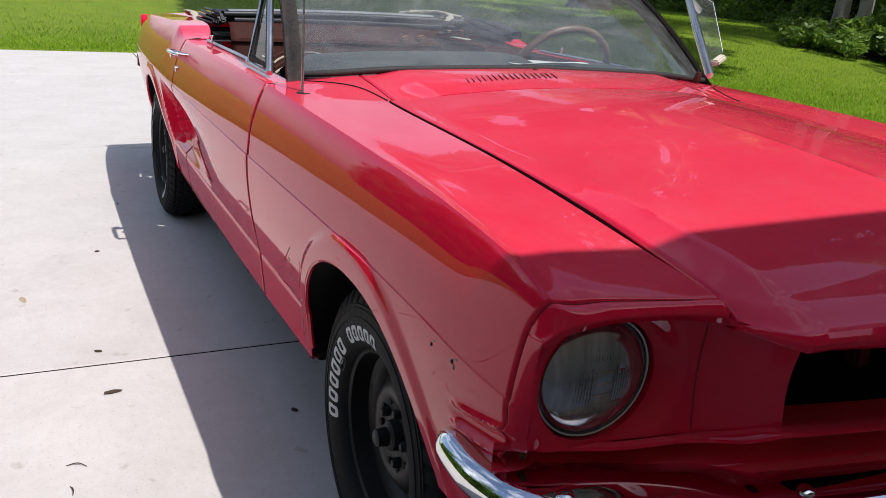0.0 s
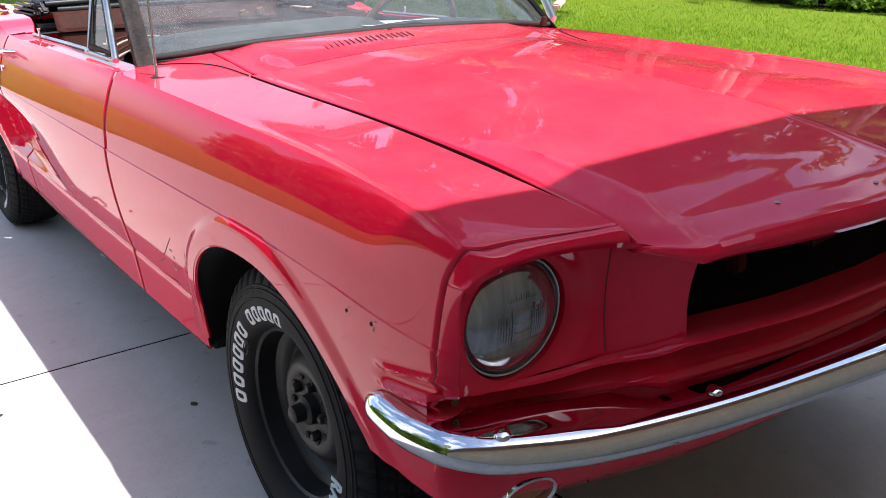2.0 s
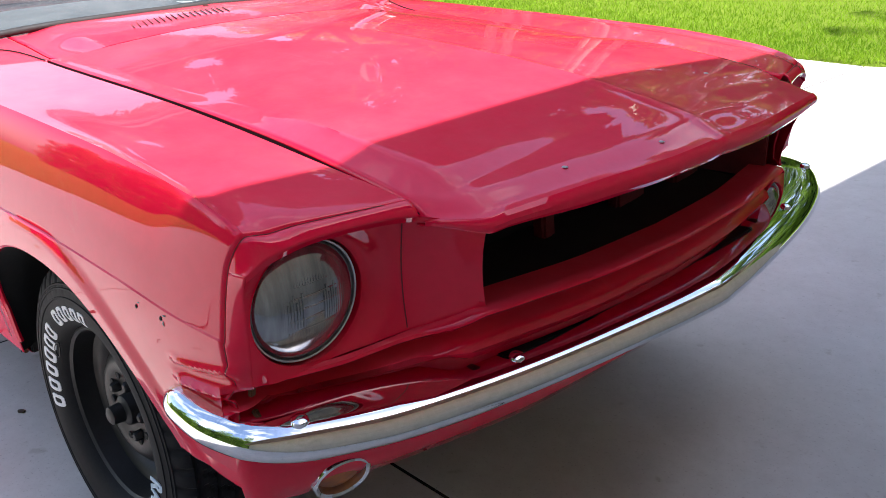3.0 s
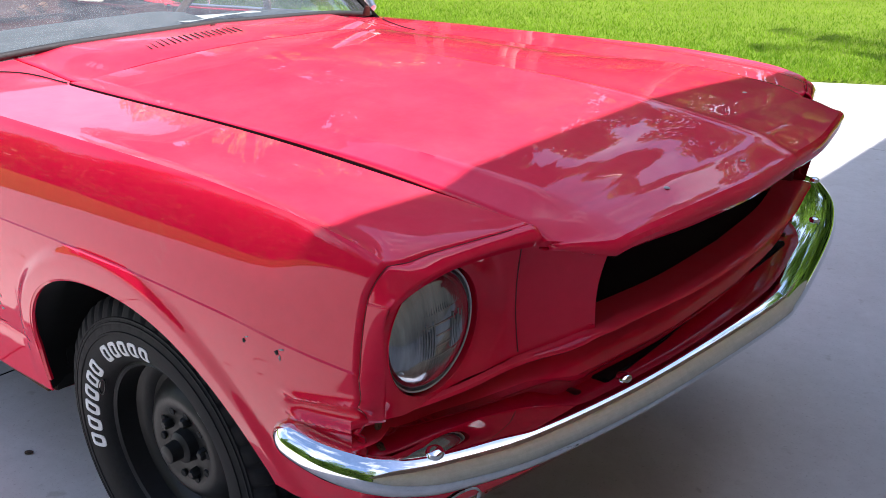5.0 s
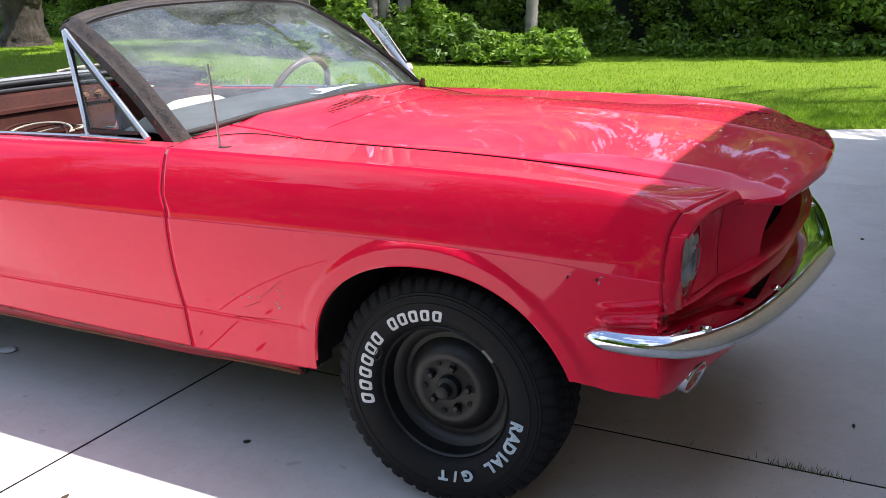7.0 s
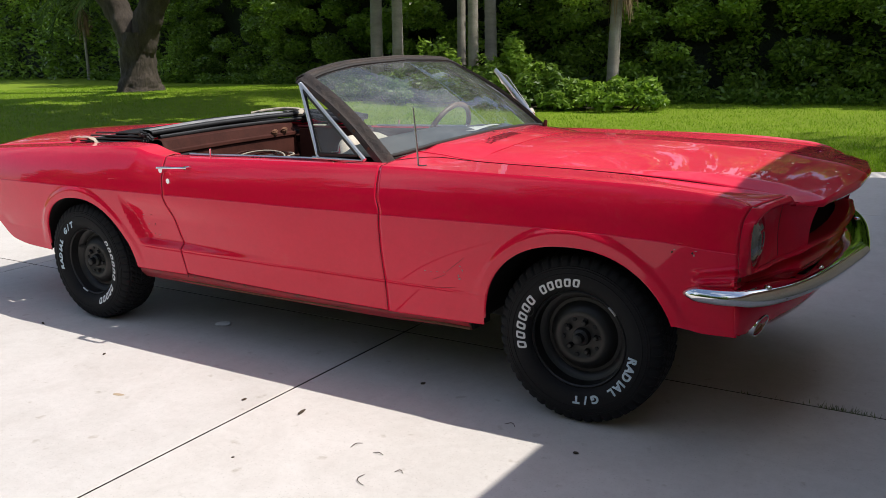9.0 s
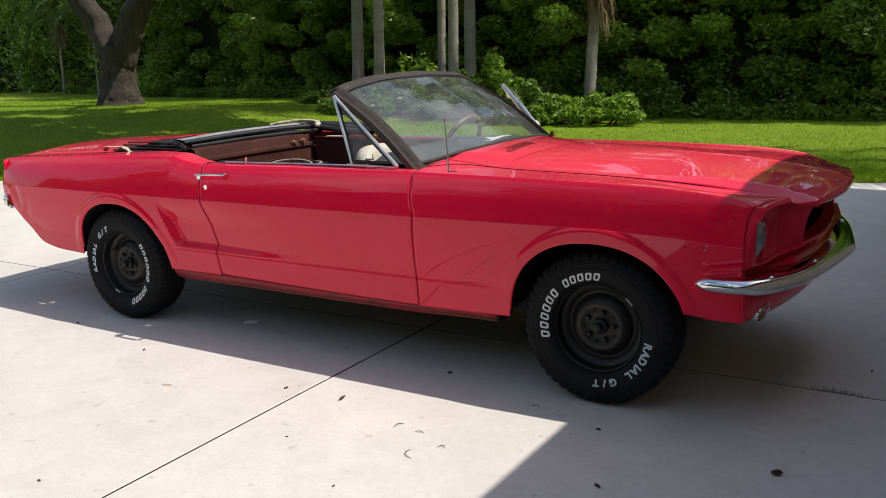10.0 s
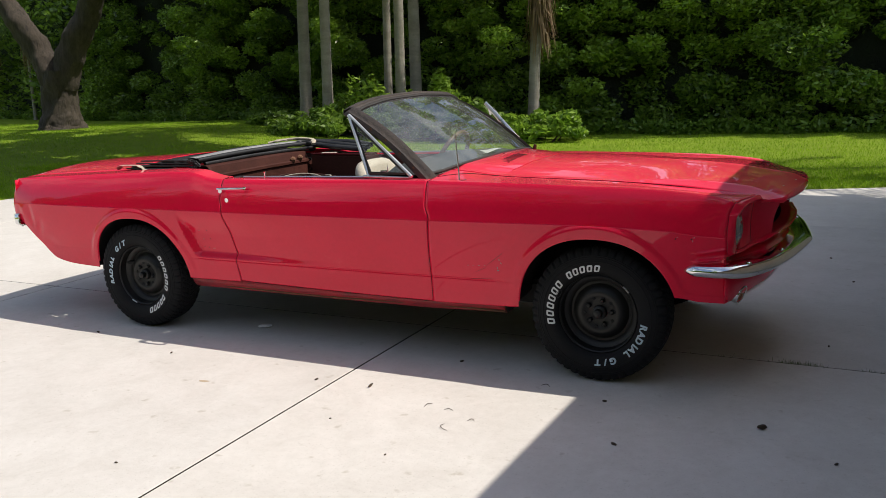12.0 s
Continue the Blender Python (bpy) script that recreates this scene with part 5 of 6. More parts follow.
for k in range(4):
    strip("fabric_fold", [(-2.93 + 0.085 * k + 0.015 * math.sin(5 * y + k), y, 0.898 + 0.016 * k + 0.014 * (1 - (y / 0.55) ** 2) + 0.005 * math.sin(9 * y + 2 * k)) for y in np.linspace(-0.56, 0.56, 11)], 0.10, 0.040, VINYL, "folded black vinyl", 0.12)
for s in (-1, 1):
    for k in range(4):
        strip("frame_rail", [(-2.96 + 0.03 * k, s * (0.60 - 0.012 * k), 0.917 + 0.014 * k), (-2.70, s * (0.615 - 0.012 * k), 0.921 + 0.0145 * k), (-2.47, s * (0.605 - 0.010 * k), 0.922 + 0.015 * k)], 0.020, 0.0085, VINYL, "black steel frame rail")
    for q, t in (((-2.455, s * 0.60, 0.965), 0.3), ((-2.450, s * 0.595, 0.930), -0.2), ((-2.435, s * 0.58, 0.948), 0.8)):
        bm = box_bm((0.050, 0.030, 0.026), q, 0.007, Euler((0, t, 0.2)))
        part("hinge", bm, VINYL, top, "black hinge bracket")
        lathe("pivot", [(-0.019, 0.0), (-0.018, 0.009), (0.018, 0.009), (0.019, 0.0)], 12, VINYL, top, at=q)
    strip("webbing", [(-3.02, s * 0.61, 0.912), (-2.97, s * 0.63, 0.938), (-2.86, s * 0.625, 0.940), (-2.80, s * 0.62, 0.918), (-2.74, s * 0.63, 0.908)], 0.030, 0.006, BEIGE, "frayed pale cloth strap", 0.3)
# cross bows lying over the bulkhead
strip("front_bow", [(-2.445, -0.57, 0.968), (-2.44, -0.2, 0.980), (-2.42, 0.2, 0.985), (-2.38, 0.52, 0.985)], 0.045, 0.024, VINYL, "black front bow")
strip("bow_cover", [(-2.505, -0.54, 0.975), (-2.50, -0.2, 0.990), (-2.49, 0.2, 0.995), (-2.46, 0.50, 0.995)], 0.060, 0.014, GREYCLOTH, "grey worn bow cover")
strip("bow", [(-2.57, -0.55, 0.955), (-2.56, 0.0, 0.985), (-2.54, 0.52, 0.980)], 0.035, 0.030, VINYL)
strip("bow", [(-2.42, -0.53, 0.945), (-2.41, 0.0, 0.955), (-2.37, 0.50, 0.955)], 0.020, 0.020, VINYL)
strip("beige_lining", [(-2.60, 0.30, 0.998), (-2.53, 0.36, 1.010), (-2.46, 0.44, 1.014), (-2.38, 0.52, 1.004)], 0.034, 0.014, BEIGE, "crumpled beige lining", 0.35)
strip("beige_lining", [(-2.56, 0.34, 1.010), (-2.44, 0.42, 1.020), (-2.34, 0.44, 1.012), (-2.30, 0.40, 0.985)], 0.030, 0.014, BEIGE, "crumpled beige lining", 0.3)
for k in range(3):
    strip("side_cloth", [(-2.50, 0.60 - 0.04 * k, 0.985 + 0.012 * (k == 1)), (-2.20, 0.60 - 0.05 * k, 0.985 - 0.014 * k), (-1.96, 0.58 - 0.04 * k, 0.965 - 0.012 * k)], 0.055, 0.034, VINYL, "bunched black cloth on the side", 0.1)
# coiled wiring inside the door
for k in range(5):
    tube("wiring", [(-1.86 + 0.02 * k + (0.13 + 0.012 * k) * math.cos(a), -0.42 + 0.09 * math.sin(a), 0.825 + 0.05 * math.sin(a * 0.7 + k * 0.4)) for a in np.linspace(-0.3, 3.9, 18)], 0.0045, BEIGE if k % 2 else BROWN, car, "loose tan wiring", sides=6)

# chips, holes and scuffs in the paint
def mark(name, x, z, w, h, material, label, turn=0.0):
    y = float(side_y(x, z)) if z < float(ZC(x)) else float(W(x)) - 0.004 - 0.35 * (z - float(ZC(x)))
    n = 9
    w, h = 0.75 * w, 0.75 * h
    rim_ = [(w / 2 * math.cos(a) * (1 + 0.3 * math.sin(3 * a + x * 40)), h / 2 * math.sin(a) * (1 + 0.3 * math.cos(2 * a + z * 60))) for a in np.linspace(0, 2 * math.pi, n)[:-1]]
    c, sn = math.cos(radians(turn)), math.sin(radians(turn))
    verts = []
    for k, dy in ((1.0, 0.0), (0.8, 0.0011)):
        for u, v in rim_:
            xx, zz = x + k * (u * c - v * sn), z + k * (u * sn + v * c)
            yy = float(side_y(xx, zz)) if zz < float(ZC(xx)) else y
            verts.append((xx, -(yy + dy), zz))
    m = n - 1
    faces = [(i, (i + 1) % m, m + (i + 1) % m, m + i) for i in range(m)] + [tuple(range(m, 2 * m))]
    return mesh_object(name, verts, faces, material, car, label, angle=60)


for x, z, w, h in ((0.355, 0.698, 0.008, 0.009), (0.420, 0.699, 0.010, 0.010), (-2.203, 0.608, 0.007, 0.007), (-2.193, 0.560, 0.008, 0.008), (-2.212, 0.508, 0.007, 0.007), (-2.245, 0.512, 0.007, 0.007), (-0.385, 0.325, 0.006, 0.006)):
    mark("trim_hole", x, z, w, h, BLACK, "small dark trim hole")
for x, z, w, h, a in ((0.362, 0.706, 0.010, 0.003, 20), (0.430, 0.706, 0.014, 0.004, 10), (0.425, 0.692, 0.006, 0.010, 0), (0.425, 0.752, 0.020, 0.006, -8), (0.468, 0.750, 0.008, 0.008, 0),
                      (-0.612, 0.520, 0.012, 0.004, 0), (-0.585, 0.518, 0.010, 0.003, 10), (-0.555, 0.522, 0.014, 0.004, -10), (-0.525, 0.524, 0.010, 0.003, 0), (-0.460, 0.503, 0.016, 0.010, 0), (-0.462, 0.516, 0.005, 0.018, 10), (-0.442, 0.540, 0.005, 0.014, 20), (-0.450, 0.556, 0.016, 0.004, -20),
                      (-2.262, 0.603, 0.020, 0.003, 4), (-2.240, 0.556, 0.018, 0.003, 4), (-2.178, 0.505, 0.030, 0.003, 2)):
    mark("paint_chip", x, z, w, h, PRIMER, "pale chipped paint", a)
for x, z, a, l in ((-0.47, 0.56, 38, 0.16), (-0.55, 0.50, 24, 0.10), (-0.56, 0.455, 6, 0.22)):
    mark("paint_crease", x, z, l, 0.0018, DARKRED, "thin dark crease in the paint", a)
for x, y in ((0.768, -0.13), (0.730, -0.33), (0.60, 0.30)):
    lathe("hood_chip", [(0.0012, 0.0), (0.0012, 0.0035), (0.0, 0.0055)], 9, PRIMER, car, "pale chipped spot", "z", (x, y, float(hood_z(x, y)) - 0.010 * float(smooth01(0.065, 0.0, float(FRONT_X(abs(y))) - x)) + 0.0003))
part("bumper_clip", box_bm((0.008, 0.010, 0.026), (0.560, -0.782, 0.622), 0.002, Euler((0, radians(10), radians(20)))), RUST, car, "small rusty clip")
for k, x in enumerate((-1.95, -1.62, -1.30, -1.02, -0.86)):
    mark("sill_scrape", x, 0.318 if x > -1.2 else 0.322, 0.030, 0.010, RUST, "rusty scrape on the sill", 25 * (-1) ** k)
# ---- papers on the dashboard, litter and a painted sun spot on the slabs ----
def paper_sheet(name, x, y, z, w, d, turn, label):
    pts = [[(i * w / 6 - w / 2, j * d / 4 - d / 2, 0.004 * math.sin(i * 0.9 + j) + 0.002) for j in range(5)] for i in range(7)]
    ob = sheet(name, pts, PAPER, None, out=(0, 0, 1), angle=180)
    ob.matrix_world = pose(x, y, z, 0, -4, turn)
    s = ob.modifiers.new("thickness", "SOLIDIFY")
    s.thickness = 0.0012
    return tagged(ob, label, "paper")


paper_sheet("paper_sheet", -0.905, 0.10, 0.974, 0.13, 0.27, 4, "white paper sheet lying on the grey dashboard")


def litter(name, x, y, size, material, label, flat=0.25, turn=0):
    bm = bmesh.new()
    bmesh.ops.create_icosphere(bm, subdivisions=2, radius=0.5)
    for v in bm.verts:
        v.co *= 1 + 0.35 * noise.noise(v.co * 3 + Vector((x * 7, y * 5, 0)))
    bmesh.ops.scale(bm, vec=(size[0], size[1], size[0] * flat), verts=bm.verts)
    low = min(v.co.z for v in bm.verts)
    bmesh.ops.translate(bm, vec=(0, 0, -low), verts=bm.verts)
    ob = part(name, bm, material, None)
    ob.location, ob.rotation_euler = (x, y, 0.0), (0, 0, radians(turn))
    return tagged(ob, label, "litter")


# white blob stands in for a spot of sun beside the car
litter("sun_spot", -2.041, -0.555, (0.085, 0.062), SUN_SPOT_WHITE, "small white blob standing in for a spot of sun on shaded concrete", 0.20, 25)
litter("dry_pod", -0.955, -1.195, (0.050, 0.011), DRYLEAF, "dark dry seed pod on the concrete", 0.22, 100)
litter("dry_leaf", 0.748, -1.068, (0.038, 0.018), DRYLEAF, "dark curled dry leaf on the concrete", 0.5, 20)
litter("dry_leaf", -0.700, -0.731, (0.022, 0.012), DRYLEAF, "small dark dry leaf on shaded concrete", 0.5, 40)
litter("dry_leaf", 0.25, -1.42, (0.030, 0.010), DRYLEAF, "thin dark dry leaf on the concrete", 0.4, -30)


def twig(x, y, length, bend, turn, material, label):
    pts = [(length * (u - 0.5), bend * length * (1 - (2 * u - 1) ** 2), 0.0022 + 0.004 * math.sin(3 * u) ** 2) for u in np.linspace(0, 1, 9)]
    ob = tube("dry_twig", pts, [0.0008 + 0.0007 * math.sin(3.1 * u) for u in np.linspace(0, 1, 9)], material, None, sides=6)
    ob.matrix_world = pose(x, y, 0.0, 0, 0, turn)
    tagged(ob, label, "litter")


twig(-0.595, -1.314, 0.050, 0.15, 70, DRYLEAF, "thin dry twig on sunlit concrete")
twig(-0.490, -1.331, 0.040, 0.10, 5, DRYLEAF, "short dark dry twig on sunlit concrete")
twig(-0.422, -1.501, 0.070, 0.30, 125, DRYLEAF, "thin curved dry twig on sunlit concrete")
twig(-0.351, -1.407, 0.030, 0.40, 10, DRYLEAF, "small hooked dry twig on sunlit concrete")
twig(-0.200, -0.913, 0.045, 0.35, -5, DRYLEAF, "dark hooked dry twig on shaded concrete")
litter("dry_leaf", 1.02, -1.30, (0.020, 0.010), DRYLEAF, "small dark dry leaf on the concrete", 0.4, 60)
litter("dry_leaf", 0.10, -1.0, (0.022, 0.010), DRYLEAF, "small dark dry leaf near the tyre", 0.4, 10)
rng = random.Random(4)
for k in range(26):
    x, y = rng.uniform(-3.6, 1.4), rng.uniform(-3.2, 2.6)
    if -3.9 < x < 0.9 and abs(y) < 0.9:
        continue
    litter("dry_leaf", x, y, (rng.uniform(0.010, 0.024), rng.uniform(0.005, 0.010)), DRYLEAF, "tiny dark dry leaf on the concrete", 0.4, rng.uniform(0, 180))
litter("tan_crumb", -1.75, -1.42, (0.06, 0.022), STAIN, "tan stain of dirt on the concrete", 0.02, 10)


# ---- plants ----
def leaf_cloud(name, centres, radii, count, size, material, parent, seed, label="", droop=0.0, kind=""):
    """Many small folded leaves scattered through ellipsoids."""
    r = np.random.RandomState(seed)
    centres, radii = np.asarray(centres, float), np.asarray(radii, float)
    k = r.choice(len(centres), count, p=np.prod(radii, 1) ** 0.66 / (np.prod(radii, 1) ** 0.66).sum())
    d = r.normal(size=(count, 3))
    d /= np.linalg.norm(d, axis=1)[:, None]
    c = centres[k] + d * radii[k] * (0.55 + 0.5 * r.rand(count, 1) ** 0.6)
    a = r.normal(size=(count, 3)) * [1, 1, 0.6]
    a[:, 2] -= droop
    a /= np.linalg.norm(a, axis=1)[:, None]
    b = np.cross(a, d + r.normal(size=(count, 3)) * 0.6)
    b /= np.linalg.norm(b, axis=1)[:, None] + 1e-9
    s = size * (0.6 + 0.8 * r.rand(count, 1))
    v = np.stack([c - a * s, c + b * s * 0.42, c + a * s, c - b * s * 0.42], 1).reshape(-1, 3)
    f = np.arange(count * 4).reshape(-1, 4)
    me = bpy.data.meshes.new(name)
    me.vertices.add(len(v))
    me.vertices.foreach_set("co", v.ravel())
    me.loops.add(count * 4)
    me.loops.foreach_set("vertex_index", f.ravel())
    me.polygons.add(count)
    me.polygons.foreach_set("loop_start", np.arange(0, count * 4, 4))
    me.materials.append(material)
    me.update(calc_edges=True)
    ob = new(name, me)
    if parent:
        ob.parent = parent
    if label:
        tagged(ob, label)
    if kind:
        tagged(ob, kind=kind)
    return ob


def z_at(x, y):
    return float(terrain(x, y))


# the hedge of mixed trees that closes the lawn
HEDGE_LINE = curve1([-90, -60, -40, -26, -18, -10, -4, 2, 8, 16, 26], [30, 25, 21.5, 18.8, 17.2, 16.2, 15.4, 15.2, 15.6, 16.5, 18])
r0 = np.random.RandomState(7)
cen, rad = [], []
for x in np.arange(-25, 14, 0.42):
    y = float(HEDGE_LINE(x))
    top_n = 7 + int(3.0 * (0.5 + 0.5 * math.sin(x * 0.9) * math.sin(x * 0.37 + 1)))
    for layer in range(top_n):
        q = r0.uniform(0.26, 0.72)
        out_ = 0.9 * math.sin(x * 1.7 + layer * 1.3) * math.sin(x * 0.6 + layer)
        cen.append((x + r0.uniform(-0.5, 0.5), y + 1.0 + r0.uniform(-0.7, 0.7) + 0.05 * layer - out_, 0.35 + layer * 0.74 + r0.uniform(-0.3, 0.3) + z_at(x, y)))
        rad.append((q, q * 0.75, q * 0.62))
far_cen, far_rad = [], []
for x in list(np.arange(-84, -25, 1.15)) + list(np.arange(14, 24, 1.15)):
    y = float(HEDGE_LINE(x))
    for layer in range(5):
        q = r0.uniform(0.7, 1.3)
        far_cen.append((x + r0.uniform(-0.6, 0.6), y + 0.9 + r0.uniform(-1.0, 0.8), 0.5 + layer * 1.05 + r0.uniform(-0.3, 0.3) + z_at(x, y)))
        far_rad.append((q, q * 0.8, q * 0.75))
woods = tagged(new("woods"), "dense dark green hedge of tall mixed trees and shrubs", "hedge", kind="stuff")
leaf_cloud("leaves", cen, rad, 340000, 0.066, HEDGE, woods, 11)
leaf_cloud("leaves", far_cen, far_rad, 60000, 0.12, HEDGE, woods, 13)
# sprays in a lighter leaf colour that stands in for sun on the hedge
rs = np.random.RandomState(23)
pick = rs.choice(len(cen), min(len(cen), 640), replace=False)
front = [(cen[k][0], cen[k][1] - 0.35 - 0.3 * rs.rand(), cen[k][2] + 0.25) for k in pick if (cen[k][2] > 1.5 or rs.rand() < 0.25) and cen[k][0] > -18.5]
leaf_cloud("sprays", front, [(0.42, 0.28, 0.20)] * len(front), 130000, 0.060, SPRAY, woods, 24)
# taller, open crowns above the hedge, unseen save in the paint's reflections
rt = np.random.RandomState(41)
tall = []
for x in np.arange(-40, 14, 3.1):
    y = float(HEDGE_LINE(x)) + 8.5 + rt.uniform(-1, 2)
    for k in range(int(rt.uniform(18, 30))):
        tall.append((x + rt.normal(0, 1.5), y + rt.normal(0, 0.8), 4.4 + (15.5 if -18 < x < -3 else 11.0) * rt.rand() ** 1.05))
leaf_cloud("unseen_crowns", tall, [(1.15, 0.9, 0.7)] * len(tall), 150000, 0.18, HEDGE, woods, 42)
# more unseen crowns, added over the far hedge to shade it
over_far = []
for x in np.arange(-46, -17, 1.6):
    for k in range(5):
        over_far.append((x + rt.normal(0, 0.8), float(HEDGE_LINE(x)) + rt.uniform(-1.2, 3.5), 6.6 + 2.2 * rt.rand()))
leaf_cloud("unseen_crowns", over_far, [(1.2, 1.0, 0.6)] * len(over_far), 28000, 0.18, HEDGE, woods, 43)
# near-black sheet behind the leaves stands in for the hedge's inner shade
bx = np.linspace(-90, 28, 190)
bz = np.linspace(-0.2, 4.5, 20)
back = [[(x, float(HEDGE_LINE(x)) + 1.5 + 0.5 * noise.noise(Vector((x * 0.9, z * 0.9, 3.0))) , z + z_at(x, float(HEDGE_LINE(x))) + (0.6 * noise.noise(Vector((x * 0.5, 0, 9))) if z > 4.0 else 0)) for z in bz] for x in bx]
sheet("shade_backing", back, SHADE, woods, out=(0, -1, 0), angle=180)
# the tree belt on the other side of the drive
cen, rad = [], []
for x in np.arange(-46, 3, 1.4):
    for layer in range(8 + int(2.5 * math.sin(x * 0.55) + 2 * math.sin(x * 0.23 + 2))):
        q = r0.uniform(0.9, 1.5)
        cen.append((x + r0.uniform(-0.6, 0.6), -17.0 + 0.12 * x - r0.uniform(0, 1.2), 0.6 + layer * 1.15 + r0.uniform(-0.3, 0.3)))
        rad.append((q, q * 0.8, q * 0.8))
belt = tagged(new("tree_belt"), "dark green belt of trees across the driveway", "hedge", kind="stuff")
leaf_cloud("leaves", cen, rad, 70000, 0.17, HEDGE, belt, 15)
# the belt's inner shade, as another near-black sheet
sheet("shade_backing", [[(x, -18.3 + 0.12 * x + 0.5 * noise.noise(Vector((x * 0.7, z, 5.0))), z + (0.8 * noise.noise(Vector((x * 0.5, 0, 2))) if z > 5 else 0)) for z in np.linspace(-0.2, 8.2 , 18)] for x in np.linspace(-48, 4, 70)], SHADE, belt, out=(0, 1, 0), angle=180)
# low weeds along the hedge's foot
cen = [(x, float(HEDGE_LINE(x)) - 0.1 + 0.2 * math.sin(3 * x), 0.12 + z_at(x, float(HEDGE_LINE(x)))) for x in np.arange(-30, 16, 0.35)]
weeds = leaf_cloud("weeds", cen, [(0.28, 0.25, 0.22)] * len(cen), 16000, 0.07, BUSH, None, 12)
tagged(weeds, "low green weeds along the foot of the hedge", "weeds", kind="stuff")


def tree_limb(name, pts, radii, material, parent, seed=0, sides=44):
    p = np.array([[curve1(range(len(pts)), [q[i] for q in pts])(u) for i in range(3)] for u in np.linspace(0, len(pts) - 1, 16 * len(pts))])
    rr = curve1(range(len(radii)), radii)(np.linspace(0, len(radii) - 1, 16 * len(pts)))
    ob = tube(name, p, list(rr), material, parent, sides=sides)
    for v in ob.data.vertices:
        n = noise.noise(v.co * 2.2 + Vector((seed, 0, 0)))
        c = min(v.index // sides, len(p) - 1)
        ridge = abs(noise.noise(Vector((v.co.x * 7, v.co.y * 7, v.co.z * 1.6 + seed)))) + 0.5 * abs(noise.noise(Vector((v.co.x * 16, v.co.y * 16, v.co.z * 5))))
        v.co += (v.co - Vector(p[c])) * (0.22 * n + 0.16 * ridge - 0.05)
    return ob


# boughs of the taller trees that stand in the hedge
rb_ = random.Random(17)
for x in (-15.0, -9.0, -3.5, 2.5, 8.0):
    y = float(HEDGE_LINE(x)) + 5.0
    tree_limb("bough", [(x, y, -0.1), (x + 0.2, y - 0.2, 2.2), (x + 0.1, y - 0.4, 4.6)], [0.22, 0.17, 0.13], BARK, woods, 5, 10)
    for k in range(6):
        a = rb_.uniform(0, 6.28)
        r = rb_.uniform(1.6, 3.4)
        tree_limb("bough", [(x + 0.1, y - 0.4, 4.4 - 0.2 * k), (x + 0.5 * r * math.cos(a), y - 0.4 + 0.5 * r * math.sin(a), 5.6), (x + r * math.cos(a), y - 0.4 + r * math.sin(a), 6.2 + 2.4 * rb_.random())], [0.10, 0.06, 0.02], BARK, woods, k, 7)

# the forked oak
OX, OY = -19.67, 13.3
oz = z_at(OX, OY)
oak = thing("oak_tree", "old forked oak with rough brown bark on the lawn", "tree")
tree_limb("trunk", [(OX, OY, oz - 0.1), (OX, OY, oz + 0.25), (OX + 0.03, OY, oz + 0.9), (OX + 0.05, OY, oz + 1.65)], [0.74, 0.56, 0.46, 0.50], BARK, oak, 1, 60)
tree_limb("limb", [(OX - 0.05, OY, oz + 1.25), (OX - 0.42, OY - 0.1, oz + 2.1), (OX - 1.0, OY - 0.3, oz + 3.1), (OX - 2.2, OY - 0.5, oz + 4.6), (OX - 4.0, OY - 1.0, oz + 6.2)], [0.40, 0.36, 0.32, 0.24, 0.10], BARK, oak, 2)
tree_limb("limb", [(OX + 0.15, OY, oz + 1.25), (OX + 0.55, OY + 0.1, oz + 2.1), (OX + 1.2, OY + 0.2, oz + 3.1), (OX + 2.6, OY - 0.2, oz + 4.6), (OX + 5.0, OY - 1.4, oz + 6.4)], [0.40, 0.37, 0.33, 0.24, 0.10], BARK, oak, 3)
tree_limb("limb", [(OX + 2.4, OY - 0.2, oz + 4.4), (OX + 4.2, OY + 0.6, oz + 5.8), (OX + 7.0, OY - 0.4, oz + 6.6)], [0.18, 0.12, 0.05], BARK, oak, 4)
tree_limb("limb", [(OX + 2.4, OY - 0.2, oz + 4.4), (OX + 4.6, OY - 3.0, oz + 6.0), (OX + 8.0, OY - 6.5, oz + 6.8)], [0.20, 0.14, 0.06], BARK, oak, 6)
rk = np.random.RandomState(19)
cen = []
while len(cen) < 108:
    u, v = rk.uniform(-1, 1, 2)
    if u * u + v * v < 1:
        cen.append((OX + 7.0 + 8.8 * u, OY - 5.6 + 4.6 * v, oz + 7.0 + rk.uniform(-0.8, 0.9)))
leaf_cloud("crown", cen, [(1.05, 1.05, 0.6)] * len(cen), 52000, 0.18, OAKLEAF, oak, 21)


